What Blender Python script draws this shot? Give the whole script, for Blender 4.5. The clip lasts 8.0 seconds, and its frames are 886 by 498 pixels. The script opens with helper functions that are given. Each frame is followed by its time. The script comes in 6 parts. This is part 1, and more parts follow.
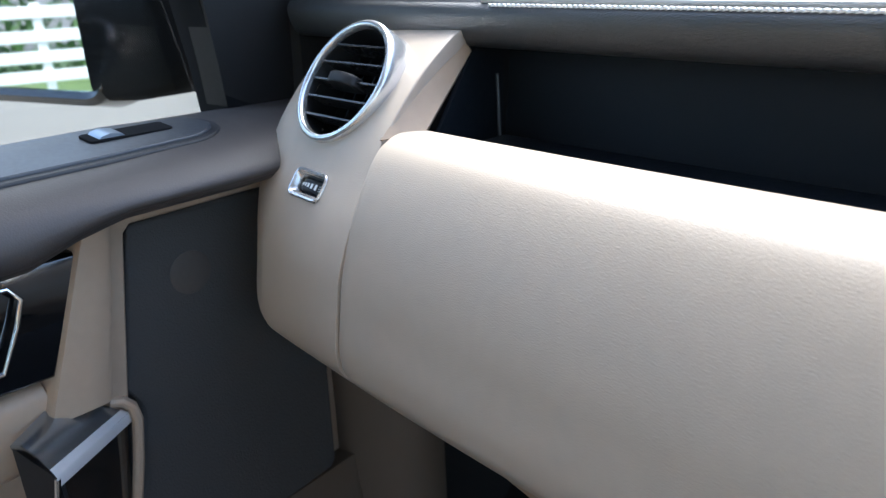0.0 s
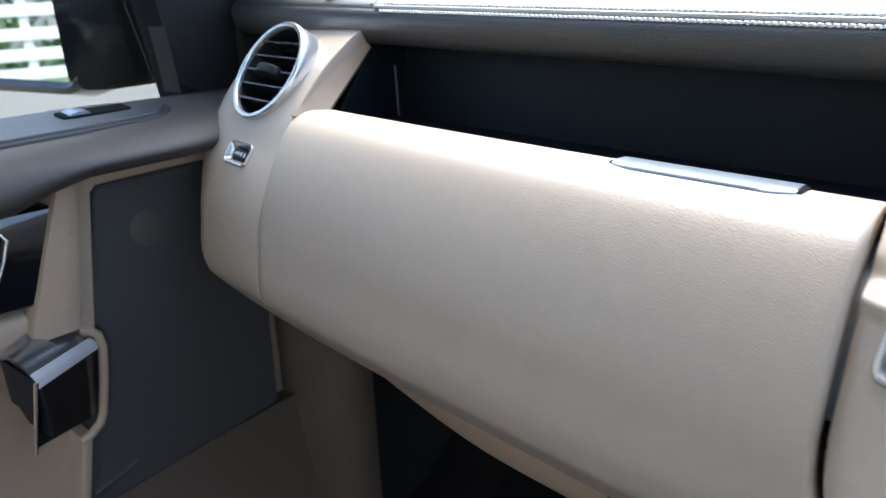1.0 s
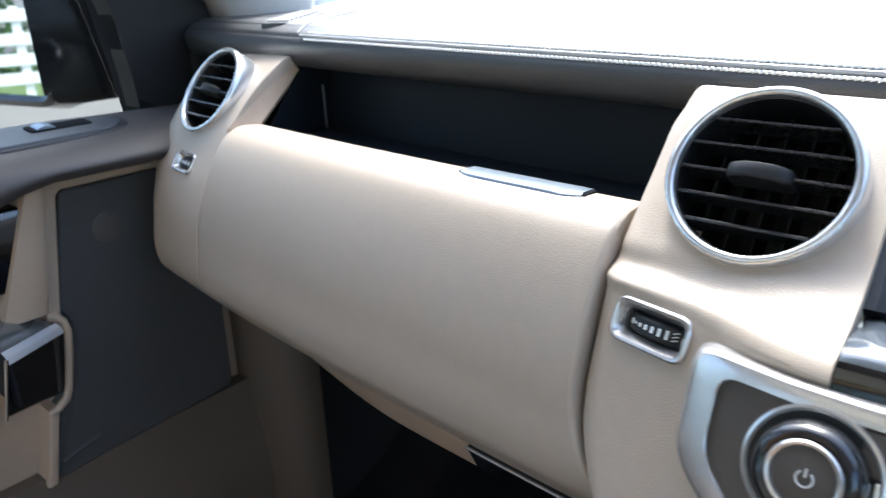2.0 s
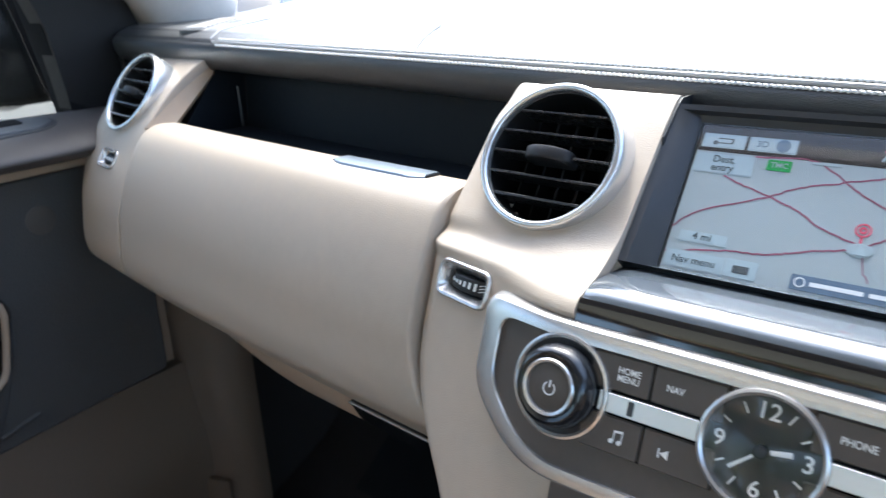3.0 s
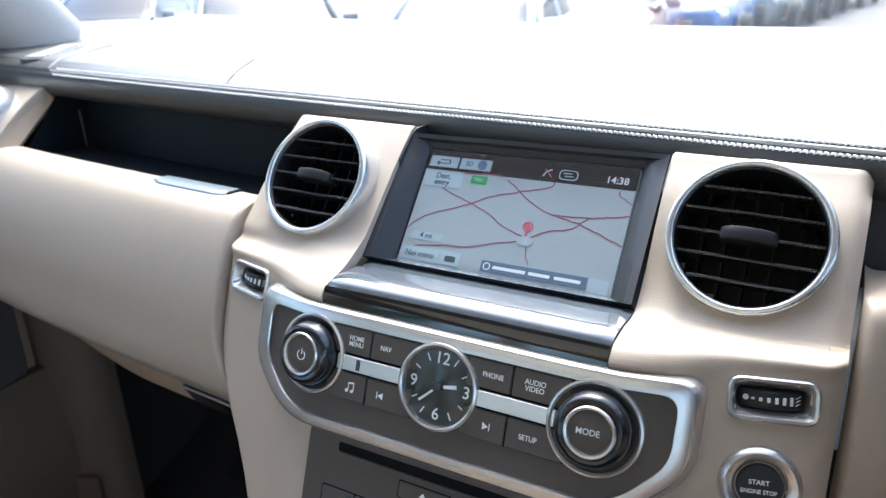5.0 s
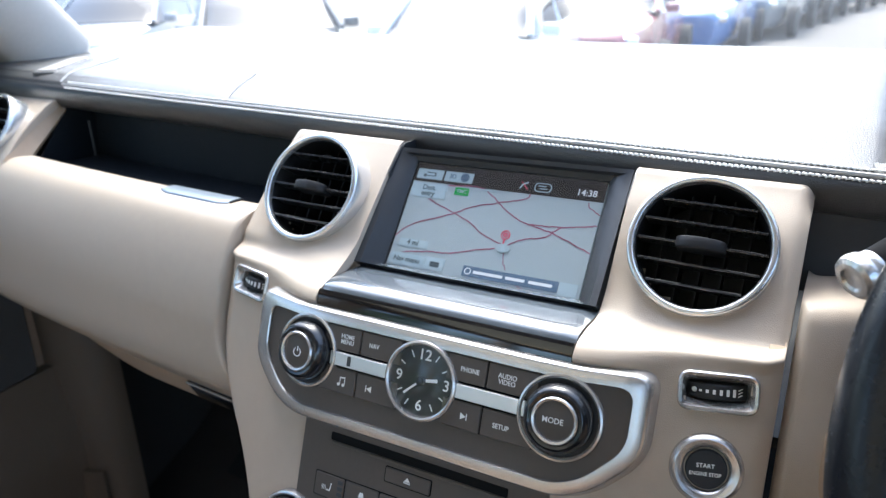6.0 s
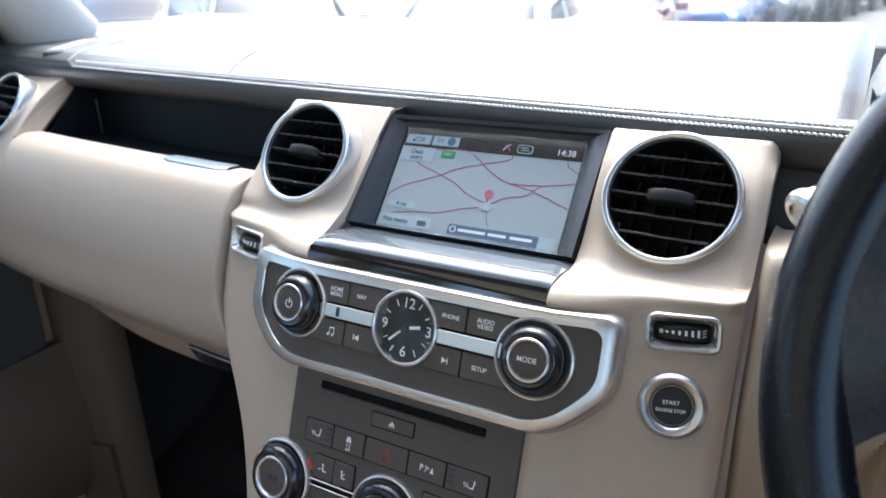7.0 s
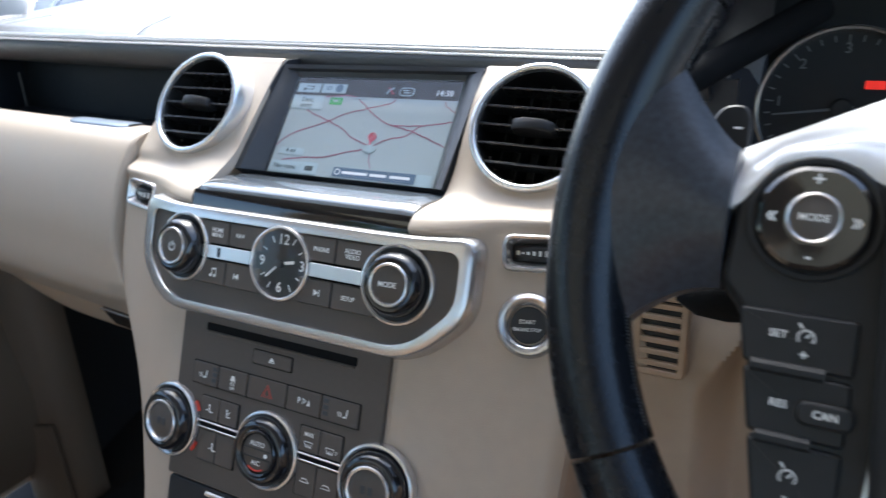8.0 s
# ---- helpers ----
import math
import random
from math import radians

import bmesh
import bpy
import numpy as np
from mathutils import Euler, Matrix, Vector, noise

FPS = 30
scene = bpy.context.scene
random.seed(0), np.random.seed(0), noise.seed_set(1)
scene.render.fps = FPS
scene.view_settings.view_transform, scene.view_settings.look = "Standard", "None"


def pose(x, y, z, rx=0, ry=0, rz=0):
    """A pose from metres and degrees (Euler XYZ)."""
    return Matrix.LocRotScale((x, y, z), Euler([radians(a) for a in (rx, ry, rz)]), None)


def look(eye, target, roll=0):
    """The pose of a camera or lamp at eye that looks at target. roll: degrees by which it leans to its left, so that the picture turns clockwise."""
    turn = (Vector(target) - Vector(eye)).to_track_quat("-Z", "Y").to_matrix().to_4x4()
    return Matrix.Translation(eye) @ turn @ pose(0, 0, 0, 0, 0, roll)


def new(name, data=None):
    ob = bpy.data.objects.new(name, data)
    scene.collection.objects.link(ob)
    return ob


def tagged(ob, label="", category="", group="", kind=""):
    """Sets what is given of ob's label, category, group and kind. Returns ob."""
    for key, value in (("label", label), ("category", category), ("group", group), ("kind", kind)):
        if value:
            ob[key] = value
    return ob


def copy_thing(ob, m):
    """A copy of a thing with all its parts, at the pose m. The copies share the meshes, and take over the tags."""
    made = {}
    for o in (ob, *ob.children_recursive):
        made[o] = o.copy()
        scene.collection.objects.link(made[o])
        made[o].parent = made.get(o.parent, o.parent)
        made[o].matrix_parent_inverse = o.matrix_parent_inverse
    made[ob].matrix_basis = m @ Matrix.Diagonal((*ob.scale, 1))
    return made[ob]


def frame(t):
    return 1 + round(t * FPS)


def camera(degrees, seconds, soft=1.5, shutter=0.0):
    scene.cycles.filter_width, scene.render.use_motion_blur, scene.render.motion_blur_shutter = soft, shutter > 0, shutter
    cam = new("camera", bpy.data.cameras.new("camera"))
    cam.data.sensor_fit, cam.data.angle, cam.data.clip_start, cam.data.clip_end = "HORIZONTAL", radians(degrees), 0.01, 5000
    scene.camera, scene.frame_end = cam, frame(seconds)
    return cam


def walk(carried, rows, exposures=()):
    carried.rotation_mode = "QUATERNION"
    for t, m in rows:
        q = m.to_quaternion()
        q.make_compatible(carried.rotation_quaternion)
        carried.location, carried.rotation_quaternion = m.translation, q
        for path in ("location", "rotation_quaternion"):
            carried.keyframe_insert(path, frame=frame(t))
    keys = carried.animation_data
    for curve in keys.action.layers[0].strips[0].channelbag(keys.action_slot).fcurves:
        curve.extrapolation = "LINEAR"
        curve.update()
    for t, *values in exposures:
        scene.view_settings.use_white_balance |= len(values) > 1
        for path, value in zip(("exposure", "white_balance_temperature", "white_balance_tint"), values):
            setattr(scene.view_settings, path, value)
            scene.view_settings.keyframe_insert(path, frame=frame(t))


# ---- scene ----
cam = camera(62.7, 8.0, soft=1.15, shutter=0.35)
cam.data.dof.use_dof, cam.data.dof.focus_distance, cam.data.dof.aperture_fstop = True, 0.39, 12.0
PATH = [
    (0, (-0.299, 0.052, 1.481), (-1.539, 1.453, 0.774), -2.6),
    (0.5, (-0.233, 0.018, 1.487), (-1.445, 1.442, 0.777), -2.5),
    (1, (-0.164, 0.002, 1.487), (-1.381, 1.422, 0.78), -2.2),
    (1.2, (-0.142, -0.011, 1.492), (-1.351, 1.42, 0.791), -2.0),
    (2.3, (-0.017, -0.023, 1.514), (-1.226, 1.408, 0.814), -2.3),
    (2.5, (0.004, -0.028, 1.516), (-1.198, 1.408, 0.814), -2.4),
    (3, (0.053, -0.032, 1.517), (-1.101, 1.443, 0.815), -2.5),
    (3.5, (0.09, -0.041, 1.524), (-0.993, 1.482, 0.813), -2.5),
    (4, (0.127, -0.049, 1.528), (-0.875, 1.529, 0.816), -2.6),
    (4.5, (0.161, -0.062, 1.541), (-0.774, 1.554, 0.825), -2.3),
    (4.7, (0.172, -0.067, 1.547), (-0.754, 1.552, 0.824), -2.1),
    (5.8, (0.212, -0.094, 1.575), (-0.716, 1.524, 0.852), -2.1),
    (6, (0.216, -0.102, 1.575), (-0.712, 1.518, 0.858), -2.0),
    (6.5, (0.232, -0.116, 1.571), (-0.693, 1.507, 0.855), -1.9),
    (7, (0.247, -0.123, 1.554), (-0.703, 1.484, 0.838), -2.1),
    (7.2, (0.261, -0.122, 1.54), (-0.7, 1.483, 0.831), -2.2),
    (7.5, (0.28, -0.115, 1.522), (-0.681, 1.486, 0.807), -2.3),
    (7.7, (0.297, -0.108, 1.514), (-0.671, 1.489, 0.797), -2.6),
    (8, (0.325, -0.106, 1.512), (-0.596, 1.517, 0.794), -3.0),
]
walk(cam, [(t, look(eye, target, roll)) for t, eye, target, roll in PATH], [(0.0, 2.54, 5850, 3), (1.2, 2.47, 5940, 3), (2.5, 2.45, 6010, 3), (4.0, 2.39, 6010, 3), (8.0, 2.35, 6040, 3)])

# ---- light ----
world = bpy.data.worlds.new("sky")
scene.world = world
world.use_nodes = True
wn = world.node_tree.nodes
sky = wn.new("ShaderNodeTexSky")
sky.sky_type, sky.sun_disc = "NISHITA", False
sky.air_density, sky.dust_density, sky.ozone_density = 0.8, 3.0, 0.6
sky.sun_elevation, sky.sun_rotation = radians(56), radians(-28)
world.node_tree.links.new(sky.outputs[0], wn["Background"].inputs[0])
wn["Background"].inputs[1].default_value = 0.18
sun = new("sun", bpy.data.lights.new("sun", "SUN"))
sun.data.energy, sun.data.angle, sun.data.color = 0.9, radians(15), (1.0, 0.985, 0.965)
# the sun stands high ahead of the car
SUN_AZ, SUN_EL = radians(-28), radians(56)
to_sun = Vector((math.sin(SUN_AZ) * math.cos(SUN_EL), math.cos(SUN_AZ) * math.cos(SUN_EL), math.sin(SUN_EL)))
sun.matrix_world = to_sun.to_track_quat("Z", "Y").to_matrix().to_4x4()



# ---- materials ----
def material(name, color, rough=0.5, metal=0.0, var=0.06, var_scale=6.0, grain=0.0, grain_scale=900.0, spec=0.5,
             wear=0.0, rvar=0.06, coat=0.0, stretch=(1, 1, 1), cells=False, emit=0.0):
    """A surface with two scales of change in colour and roughness, and a fine relief."""
    m = bpy.data.materials.new(name)
    m.use_nodes = True
    t, n = m.node_tree, m.node_tree.nodes
    b = n["Principled BSDF"]
    b.inputs["Base Color"].default_value = (*color, 1)
    b.inputs["Roughness"].default_value = rough
    b.inputs["Metallic"].default_value = metal
    b.inputs["Specular IOR Level"].default_value = spec
    b.inputs["Coat Weight"].default_value = coat
    b.inputs["Coat Roughness"].default_value = 0.08
    if emit:
        b.inputs["Emission Color"].default_value = (*color, 1)
        b.inputs["Emission Strength"].default_value = emit
    co = n.new("ShaderNodeTexCoord")
    mp = n.new("ShaderNodeMapping")
    mp.inputs["Scale"].default_value = stretch
    t.links.new(co.outputs["Object"], mp.inputs["Vector"])
    if var:
        big = n.new("ShaderNodeTexNoise")
        big.inputs["Scale"].default_value, big.inputs["Detail"].default_value = var_scale, 5
        fine = n.new("ShaderNodeTexNoise")
        fine.inputs["Scale"].default_value, fine.inputs["Detail"].default_value = var_scale * 22, 3
        for x in (big, fine):
            t.links.new(mp.outputs[0], x.inputs["Vector"])
        add = n.new("ShaderNodeMath")
        add.operation = "ADD"
        t.links.new(big.outputs["Fac"], add.inputs[0])
        t.links.new(fine.outputs["Fac"], add.inputs[1])
        val = n.new("ShaderNodeMapRange")
        val.inputs["From Min"].default_value, val.inputs["From Max"].default_value = 0.6, 1.4
        val.inputs["To Min"].default_value, val.inputs["To Max"].default_value = 1 - var, 1 + var
        t.links.new(add.outputs[0], val.inputs["Value"])
        hsv = n.new("ShaderNodeHueSaturation")
        hsv.inputs["Color"].default_value = (*color, 1)
        t.links.new(val.outputs[0], hsv.inputs["Value"])
        t.links.new(hsv.outputs[0], b.inputs["Base Color"])
        rr = n.new("ShaderNodeMapRange")
        rr.inputs["From Min"].default_value, rr.inputs["From Max"].default_value = 0.6, 1.4
        rr.inputs["To Min"].default_value, rr.inputs["To Max"].default_value = max(0.02, rough - rvar - wear), rough + rvar
        t.links.new(add.outputs[0], rr.inputs["Value"])
        t.links.new(rr.outputs[0], b.inputs["Roughness"])
    if grain:
        if cells:
            g = n.new("ShaderNodeTexVoronoi")
            g.inputs["Scale"].default_value = grain_scale
            out = g.outputs["Distance"]
        else:
            g = n.new("ShaderNodeTexNoise")
            g.inputs["Scale"].default_value, g.inputs["Detail"].default_value = grain_scale, 3
            out = g.outputs["Fac"]
        t.links.new(mp.outputs[0], g.inputs["Vector"])
        bp = n.new("ShaderNodeBump")
        bp.inputs["Strength"].default_value, bp.inputs["Distance"].default_value = grain, 0.0006
        t.links.new(out, bp.inputs["Height"])
        t.links.new(bp.outputs[0], b.inputs["Normal"])
    return m


def glass(name, tint=(1, 1, 1), gloss=0.0, veil=0.0):
    """A thin clear pane: light goes straight through, and the sheen grows towards grazing angles."""
    m = bpy.data.materials.new(name)
    m.use_nodes = True
    t, n = m.node_tree, m.node_tree.nodes
    n.remove(n["Principled BSDF"])
    tr, gl, mix, lw, pw = (n.new(k) for k in ("ShaderNodeBsdfTransparent", "ShaderNodeBsdfGlossy", "ShaderNodeMixShader", "ShaderNodeLayerWeight", "ShaderNodeMath"))
    tr.inputs[0].default_value = (*tint, 1)
    gl.inputs["Roughness"].default_value = gloss
    lw.inputs[0].default_value = 0.5
    pw.operation = "MULTIPLY_ADD"
    sq = n.new("ShaderNodeMath")
    sq.operation, sq.inputs[1].default_value = "POWER", 5.0
    t.links.new(lw.outputs["Facing"], sq.inputs[0])
    t.links.new(sq.outputs[0], pw.inputs[0])
    pw.inputs[1].default_value, pw.inputs[2].default_value = 0.5, 0.02
    t.links.new(pw.outputs[0], mix.inputs[0])
    t.links.new(tr.outputs[0], mix.inputs[1])
    t.links.new(gl.outputs[0], mix.inputs[2])
    # translucent film that stands in for glare washing out the view
    if veil:
        film, haze = n.new("ShaderNodeBsdfTranslucent"), n.new("ShaderNodeMixShader")
        film.inputs[0].default_value = (0.85, 0.85, 0.85, 1)
        haze.inputs[0].default_value = veil
        t.links.new(mix.outputs[0], haze.inputs[1])
        t.links.new(film.outputs[0], haze.inputs[2])
        mix = haze
    t.links.new(mix.outputs[0], n["Material Output"].inputs[0])
    return m


BEIGE = material("beige_vinyl", (0.425, 0.354, 0.282), 0.44, var=0.04, var_scale=5, grain=0.20, grain_scale=1500, cells=True, spec=0.34, wear=0.05)
BEIGE_HARD = material("beige_hard_plastic", (0.40, 0.295, 0.205), 0.5, var=0.05, var_scale=7, grain=0.15, grain_scale=1500, cells=True)
# darkened copy of the hard beige, with the footwell's shade in the colour
KICK = material("shaded_lower_trim", (0.105, 0.077, 0.054), 0.55, var=0.06, var_scale=7, grain=0.15, grain_scale=1500, cells=True)
LEATHER = material("dark_brown_leather", (0.030, 0.0310, 0.0325), 0.40, var=0.10, var_scale=9, grain=0.50, grain_scale=1200, cells=True, spec=0.85, wear=0.04)
CAP = material("dark_brown_door_vinyl", (0.056, 0.047, 0.042), 0.55, var=0.08, var_scale=7, grain=0.12, grain_scale=900, cells=True)
CHARCOAL = material("charcoal_plastic", (0.038, 0.040, 0.045), 0.48, var=0.08, var_scale=12, grain=0.12, grain_scale=1800)
GREY_FACE = material("warm_dark_grey_plastic", (0.088, 0.075, 0.064), 0.50, var=0.06, var_scale=14, grain=0.10, grain_scale=2200, spec=0.28)
SWITCH_GREY = material("soft_grey_switch_plastic", (0.034, 0.038, 0.044), 0.45, var=0.06, var_scale=14, grain=0.1, grain_scale=1500)
BLACK = material("matt_black_plastic", (0.011, 0.0115, 0.013), 0.55, var=0.10, var_scale=20, grain=0.08, grain_scale=1500)
TRAY = material("dark_tray_rubber", (0.0050, 0.0075, 0.0110), 0.62, var=0.12, var_scale=10, grain=0.1, grain_scale=1100, spec=0.22)
GLOSS = material("piano_black", (0.006, 0.006, 0.007), 0.10, var=0.10, var_scale=30, spec=0.6, coat=0.6, wear=0.02)
ALU = material("satin_aluminium_paint", (0.61, 0.588, 0.572), 0.27, metal=0.78, var=0.02, var_scale=12, rvar=0.0)
CHROME = material("bright_chrome", (0.84, 0.85, 0.86), 0.20, metal=1.0, var=0.02, var_scale=12, rvar=0.0)
STEEL = material("brushed_silver_strip", (0.66, 0.66, 0.66), 0.33, metal=0.9, var=0.03, var_scale=20, stretch=(1, 30, 30), rvar=0.03)
WHEEL_LEATHER = material("black_wheel_leather", (0.0055, 0.0065, 0.0090), 0.27, var=0.12, var_scale=12, grain=0.06, grain_scale=1100, cells=True, spec=0.32, rvar=0.015)
WORN = material("worn_black_leather", (0.030, 0.036, 0.047), 0.32, var=0.45, var_scale=16, grain=0.05, grain_scale=1000, cells=True, rvar=0.03, spec=0.4)
THREAD = material("pale_grey_thread", (0.80, 0.79, 0.77), 0.6, var=0.10, var_scale=60)
DARK_THREAD = material("dark_grey_thread", (0.10, 0.10, 0.10), 0.6, var=0.10, var_scale=60)
WHITE_INK = material("white_ink", (0.78, 0.78, 0.76), 0.5, var=0.02)
RED_INK = material("red_ink", (0.55, 0.05, 0.03), 0.5, var=0.05)
MESH = material("speaker_mesh_cloth", (0.057, 0.0530, 0.0490), 0.62, var=0.06, var_scale=9, grain=0.6, grain_scale=700, cells=True)
CARPET = material("black_carpet", (0.012, 0.012, 0.013), 0.95, var=0.3, var_scale=30, grain=0.9, grain_scale=500)
PILLAR = material("light_stone_pillar_cloth", (0.46, 0.43, 0.40), 0.8, var=0.05, var_scale=9, grain=0.3, grain_scale=900)
HEADLINER = material("headliner_cloth", (0.60, 0.565, 0.52), 0.9, var=0.05, var_scale=5, grain=0.3, grain_scale=700)
GROUND = material("pale_tarmac", (0.14, 0.126, 0.108), 0.9, var=0.2, var_scale=0.7, grain=0.5, grain_scale=60)
# windscreen pane with a thin added veil of glare
WINDSCREEN = glass("veiled_windscreen_glass", veil=0.016)
SIDE_GLASS = glass("tinted_side_glass", (0.80, 0.82, 0.81))
DIAL_GLASS = glass("dial_glass")
MIRROR = material("mirror_silver", (0.86, 0.88, 0.9), 0.01, metal=1.0, var=0)
TINTED = material("dark_car_glass", (0.02, 0.025, 0.03), 0.05, var=0.05, spec=0.8)
RUBBER = material("tyre_rubber", (0.02, 0.02, 0.02), 0.8, var=0.1, var_scale=15)
FENCE_WOOD = material("white_painted_wood", (0.74, 0.73, 0.70), 0.6, var=0.08, var_scale=5, grain=0.2, grain_scale=120)
SEAL = material("black_rubber_seal", (0.009, 0.009, 0.0095), 0.9, var=0.1, var_scale=12, spec=0.08)
BARK = material("bark", (0.12, 0.09, 0.065), 0.9, var=0.25, var_scale=12, grain=0.6, grain_scale=60)
LEAF = material("green_leaves", (0.07, 0.13, 0.035), 0.6, var=0.4, var_scale=1.5)
GRASS = material("grass", (0.11, 0.16, 0.05), 0.9, var=0.3, var_scale=2, grain=0.4, grain_scale=60)


# ---- building helpers ----
def part(name, bm, mat, parent=None, label="", angle=35):
    """One bmesh as one mesh object, given in world places, under a thing or a part."""
    bmesh.ops.recalc_face_normals(bm, faces=bm.faces)
    lim = radians(angle)
    for e in bm.edges:
        e.smooth = e.calc_face_angle(0.0) < lim
    for f in bm.faces:
        f.smooth = True
        if len(f.verts) > 6:
            for e in f.edges:
                e.smooth = False
    me = bpy.data.meshes.new(name)
    bm.to_mesh(me)
    bm.free()
    me.materials.append(mat)
    ob = new(name, me)
    if parent:
        ob.parent = parent
        ob.matrix_parent_inverse = WORLD_OF[parent].inverted()
    WORLD_OF[ob] = Matrix()
    if label:
        ob["label"] = label
    return ob


WORLD_OF = {}


def thing(name, at, label, category, group="", kind=""):
    """An Empty at the base of a thing, which holds its parts."""
    ob = new(name)
    ob.empty_display_size = 0.02
    ob.matrix_basis = Matrix.Translation(at)
    WORLD_OF[ob] = ob.matrix_basis.copy()
    return tagged(ob, label, category, group, kind)


def solid(grid, back, gone=None):
    """A closed shell: a grid of places, and the same grid moved by back. gone tells which places are cut away."""
    bm = bmesh.new()
    f = [[bm.verts.new(p) for p in row] for row in grid]
    b = [[bm.verts.new(Vector(p) + Vector(back)) for p in row] for row in grid]
    r, c = len(grid), len(grid[0])
    for i in range(r - 1):
        for j in range(c - 1):
            if gone and gone((f[i][j].co + f[i + 1][j + 1].co) / 2):
                continue
            bm.faces.new((f[i][j], f[i][j + 1], f[i + 1][j + 1], f[i + 1][j]))
            bm.faces.new((b[i][j], b[i + 1][j], b[i + 1][j + 1], b[i][j + 1]))
    for i in range(r - 1):
        bm.faces.new((f[i][0], f[i + 1][0], b[i + 1][0], b[i][0]))
        bm.faces.new((f[i][-1], b[i][-1], b[i + 1][-1], f[i + 1][-1]))
    for j in range(c - 1):
        bm.faces.new((f[0][j], b[0][j], b[0][j + 1], f[0][j + 1]))
        bm.faces.new((f[-1][j], f[-1][j + 1], b[-1][j + 1], b[-1][j]))
    return bm


def rings(loops, cap_first=True, cap_last=True, bm=None, closed=True):
    """Closed loops of equal length, bridged one to the next."""
    bm = bm or bmesh.new()
    vs = [[bm.verts.new(p) for p in loop] for loop in loops]
    n = len(vs[0])
    for a, b in zip(vs, vs[1:]):
        for i in range(n if closed else n - 1):
            j = (i + 1) % n
            bm.faces.new((a[i], a[j], b[j], b[i]))
    if cap_first:
        bm.faces.new(vs[0][::-1])
    if cap_last:
        bm.faces.new(vs[-1])
    return bm


def rounded(points, r, n=5):
    """A polygon with its corners rounded; r is one radius or one for each corner."""
    out, k = [], len(points)
    for i in range(k):
        p, a, b = (Vector(points[j % k]).to_2d() for j in (i, i - 1, i + 1))
        rad = r[i] if isinstance(r, (list, tuple)) else r
        u, v = (a - p), (b - p)
        d = min(rad, u.length * 0.48, v.length * 0.48)
        s, e = p + u.normalized() * d, p + v.normalized() * d
        for j in range(n + 1):
            q = j / n
            out.append((1 - q) ** 2 * s + 2 * q * (1 - q) * p + q * q * e)
    return out


def inset(loop, d):
    """A closed 2D loop (counter-clockwise) drawn in by d."""
    out, n = [], len(loop)
    for i in range(n):
        a, b = loop[i - 1], loop[(i + 1) % n]
        t = (b - a)
        if t.length < 1e-9:
            out.append(loop[i].copy())
            continue
        t.normalize()
        out.append(loop[i] + Vector((-t.y, t.x)) * d)
    return out


def box_outline(x0, v0, x1, v1, r=0.002, n=3):
    return rounded([(x0, v0), (x1, v0), (x1, v1), (x0, v1)], r, n)


def prism(outline, place, w0, w1, bevel=0.0006):
    """A plate: the outline from depth w0 out to w1, with a softened edge. place(x, v, w) gives the world's place."""
    loops = [(outline, w0), (outline, w1 - bevel), (inset(outline, bevel * 0.35), w1 - bevel * 0.35), (inset(outline, bevel), w1)]
    return rings([[place(p.x, p.y, w) for p in lp] for lp, w in loops])


def lathe(profile, place, segs=48, dents=0, depth=0.0, close=True):
    """A profile of (radius, height) turned round an axis. place(x, v, w) gives the world's place."""
    loops = []
    for r, h in profile:
        lp = []
        for i in range(segs):
            a = 2 * math.pi * i / segs
            rr = r - (depth * max(0.0, math.cos(a * dents)) ** 3 if dents else 0)
            lp.append(place(rr * math.cos(a), rr * math.sin(a), h))
        loops.append(lp)
    return rings(loops, close, close)


def tube(points, r, segs=10, closed=False, flat=1.0):
    """A round bar along places."""
    pts = [Vector(p) for p in points]
    n, loops, ref = len(pts), [], None
    for i, p in enumerate(pts):
        a, b = (pts[i - 1], pts[(i + 1) % n]) if closed else (pts[max(i - 1, 0)], pts[min(i + 1, n - 1)])
        t = (b - a).normalized()
        if ref is None:
            ref = t.orthogonal().normalized()
        ref = (ref - t * ref.dot(t)).normalized()
        s = t.cross(ref)
        rad = r[i] if isinstance(r, (list, tuple)) else r
        loops.append([p + (ref * math.cos(2 * math.pi * k / segs) + s * math.sin(2 * math.pi * k / segs) * flat) * rad for k in range(segs)])
    if closed:
        loops.append(loops[0])
        bm = rings(loops, False, False)
        bmesh.ops.remove_doubles(bm, verts=bm.verts, dist=1e-7)
        return bm
    return rings(loops)


def block(x0, y0, z0, x1, y1, z1, bevel=0.004, segs=2):
    bm = bmesh.new()
    bmesh.ops.create_cube(bm, size=1)
    for v in bm.verts:
        v.co = Vector(((x0 + x1) / 2 + v.co.x * (x1 - x0), (y0 + y1) / 2 + v.co.y * (y1 - y0), (z0 + z1) / 2 + v.co.z * (z1 - z0)))
    if bevel:
        bmesh.ops.bevel(bm, geom=list(bm.edges), offset=bevel, segments=segs, affect="EDGES", profile=0.5)
    return bm


def spline(points, n):
    """n places evenly spread on a smooth line through points (of any dimension)."""
    pts = [np.array(p, float) for p in points]
    out, m = [], len(pts) - 1
    for k in range(n):
        s = k / (n - 1) * m
        i = min(int(s), m - 1)
        f = s - i
        p0, p1, p2, p3 = pts[max(i - 1, 0)], pts[i], pts[i + 1], pts[min(i + 2, m)]
        out.append(0.5 * (2 * p1 + (p2 - p0) * f + (2 * p0 - 5 * p1 + 4 * p2 - p3) * f * f + (3 * p1 - p0 - 3 * p2 + p3) * f ** 3))
    return out


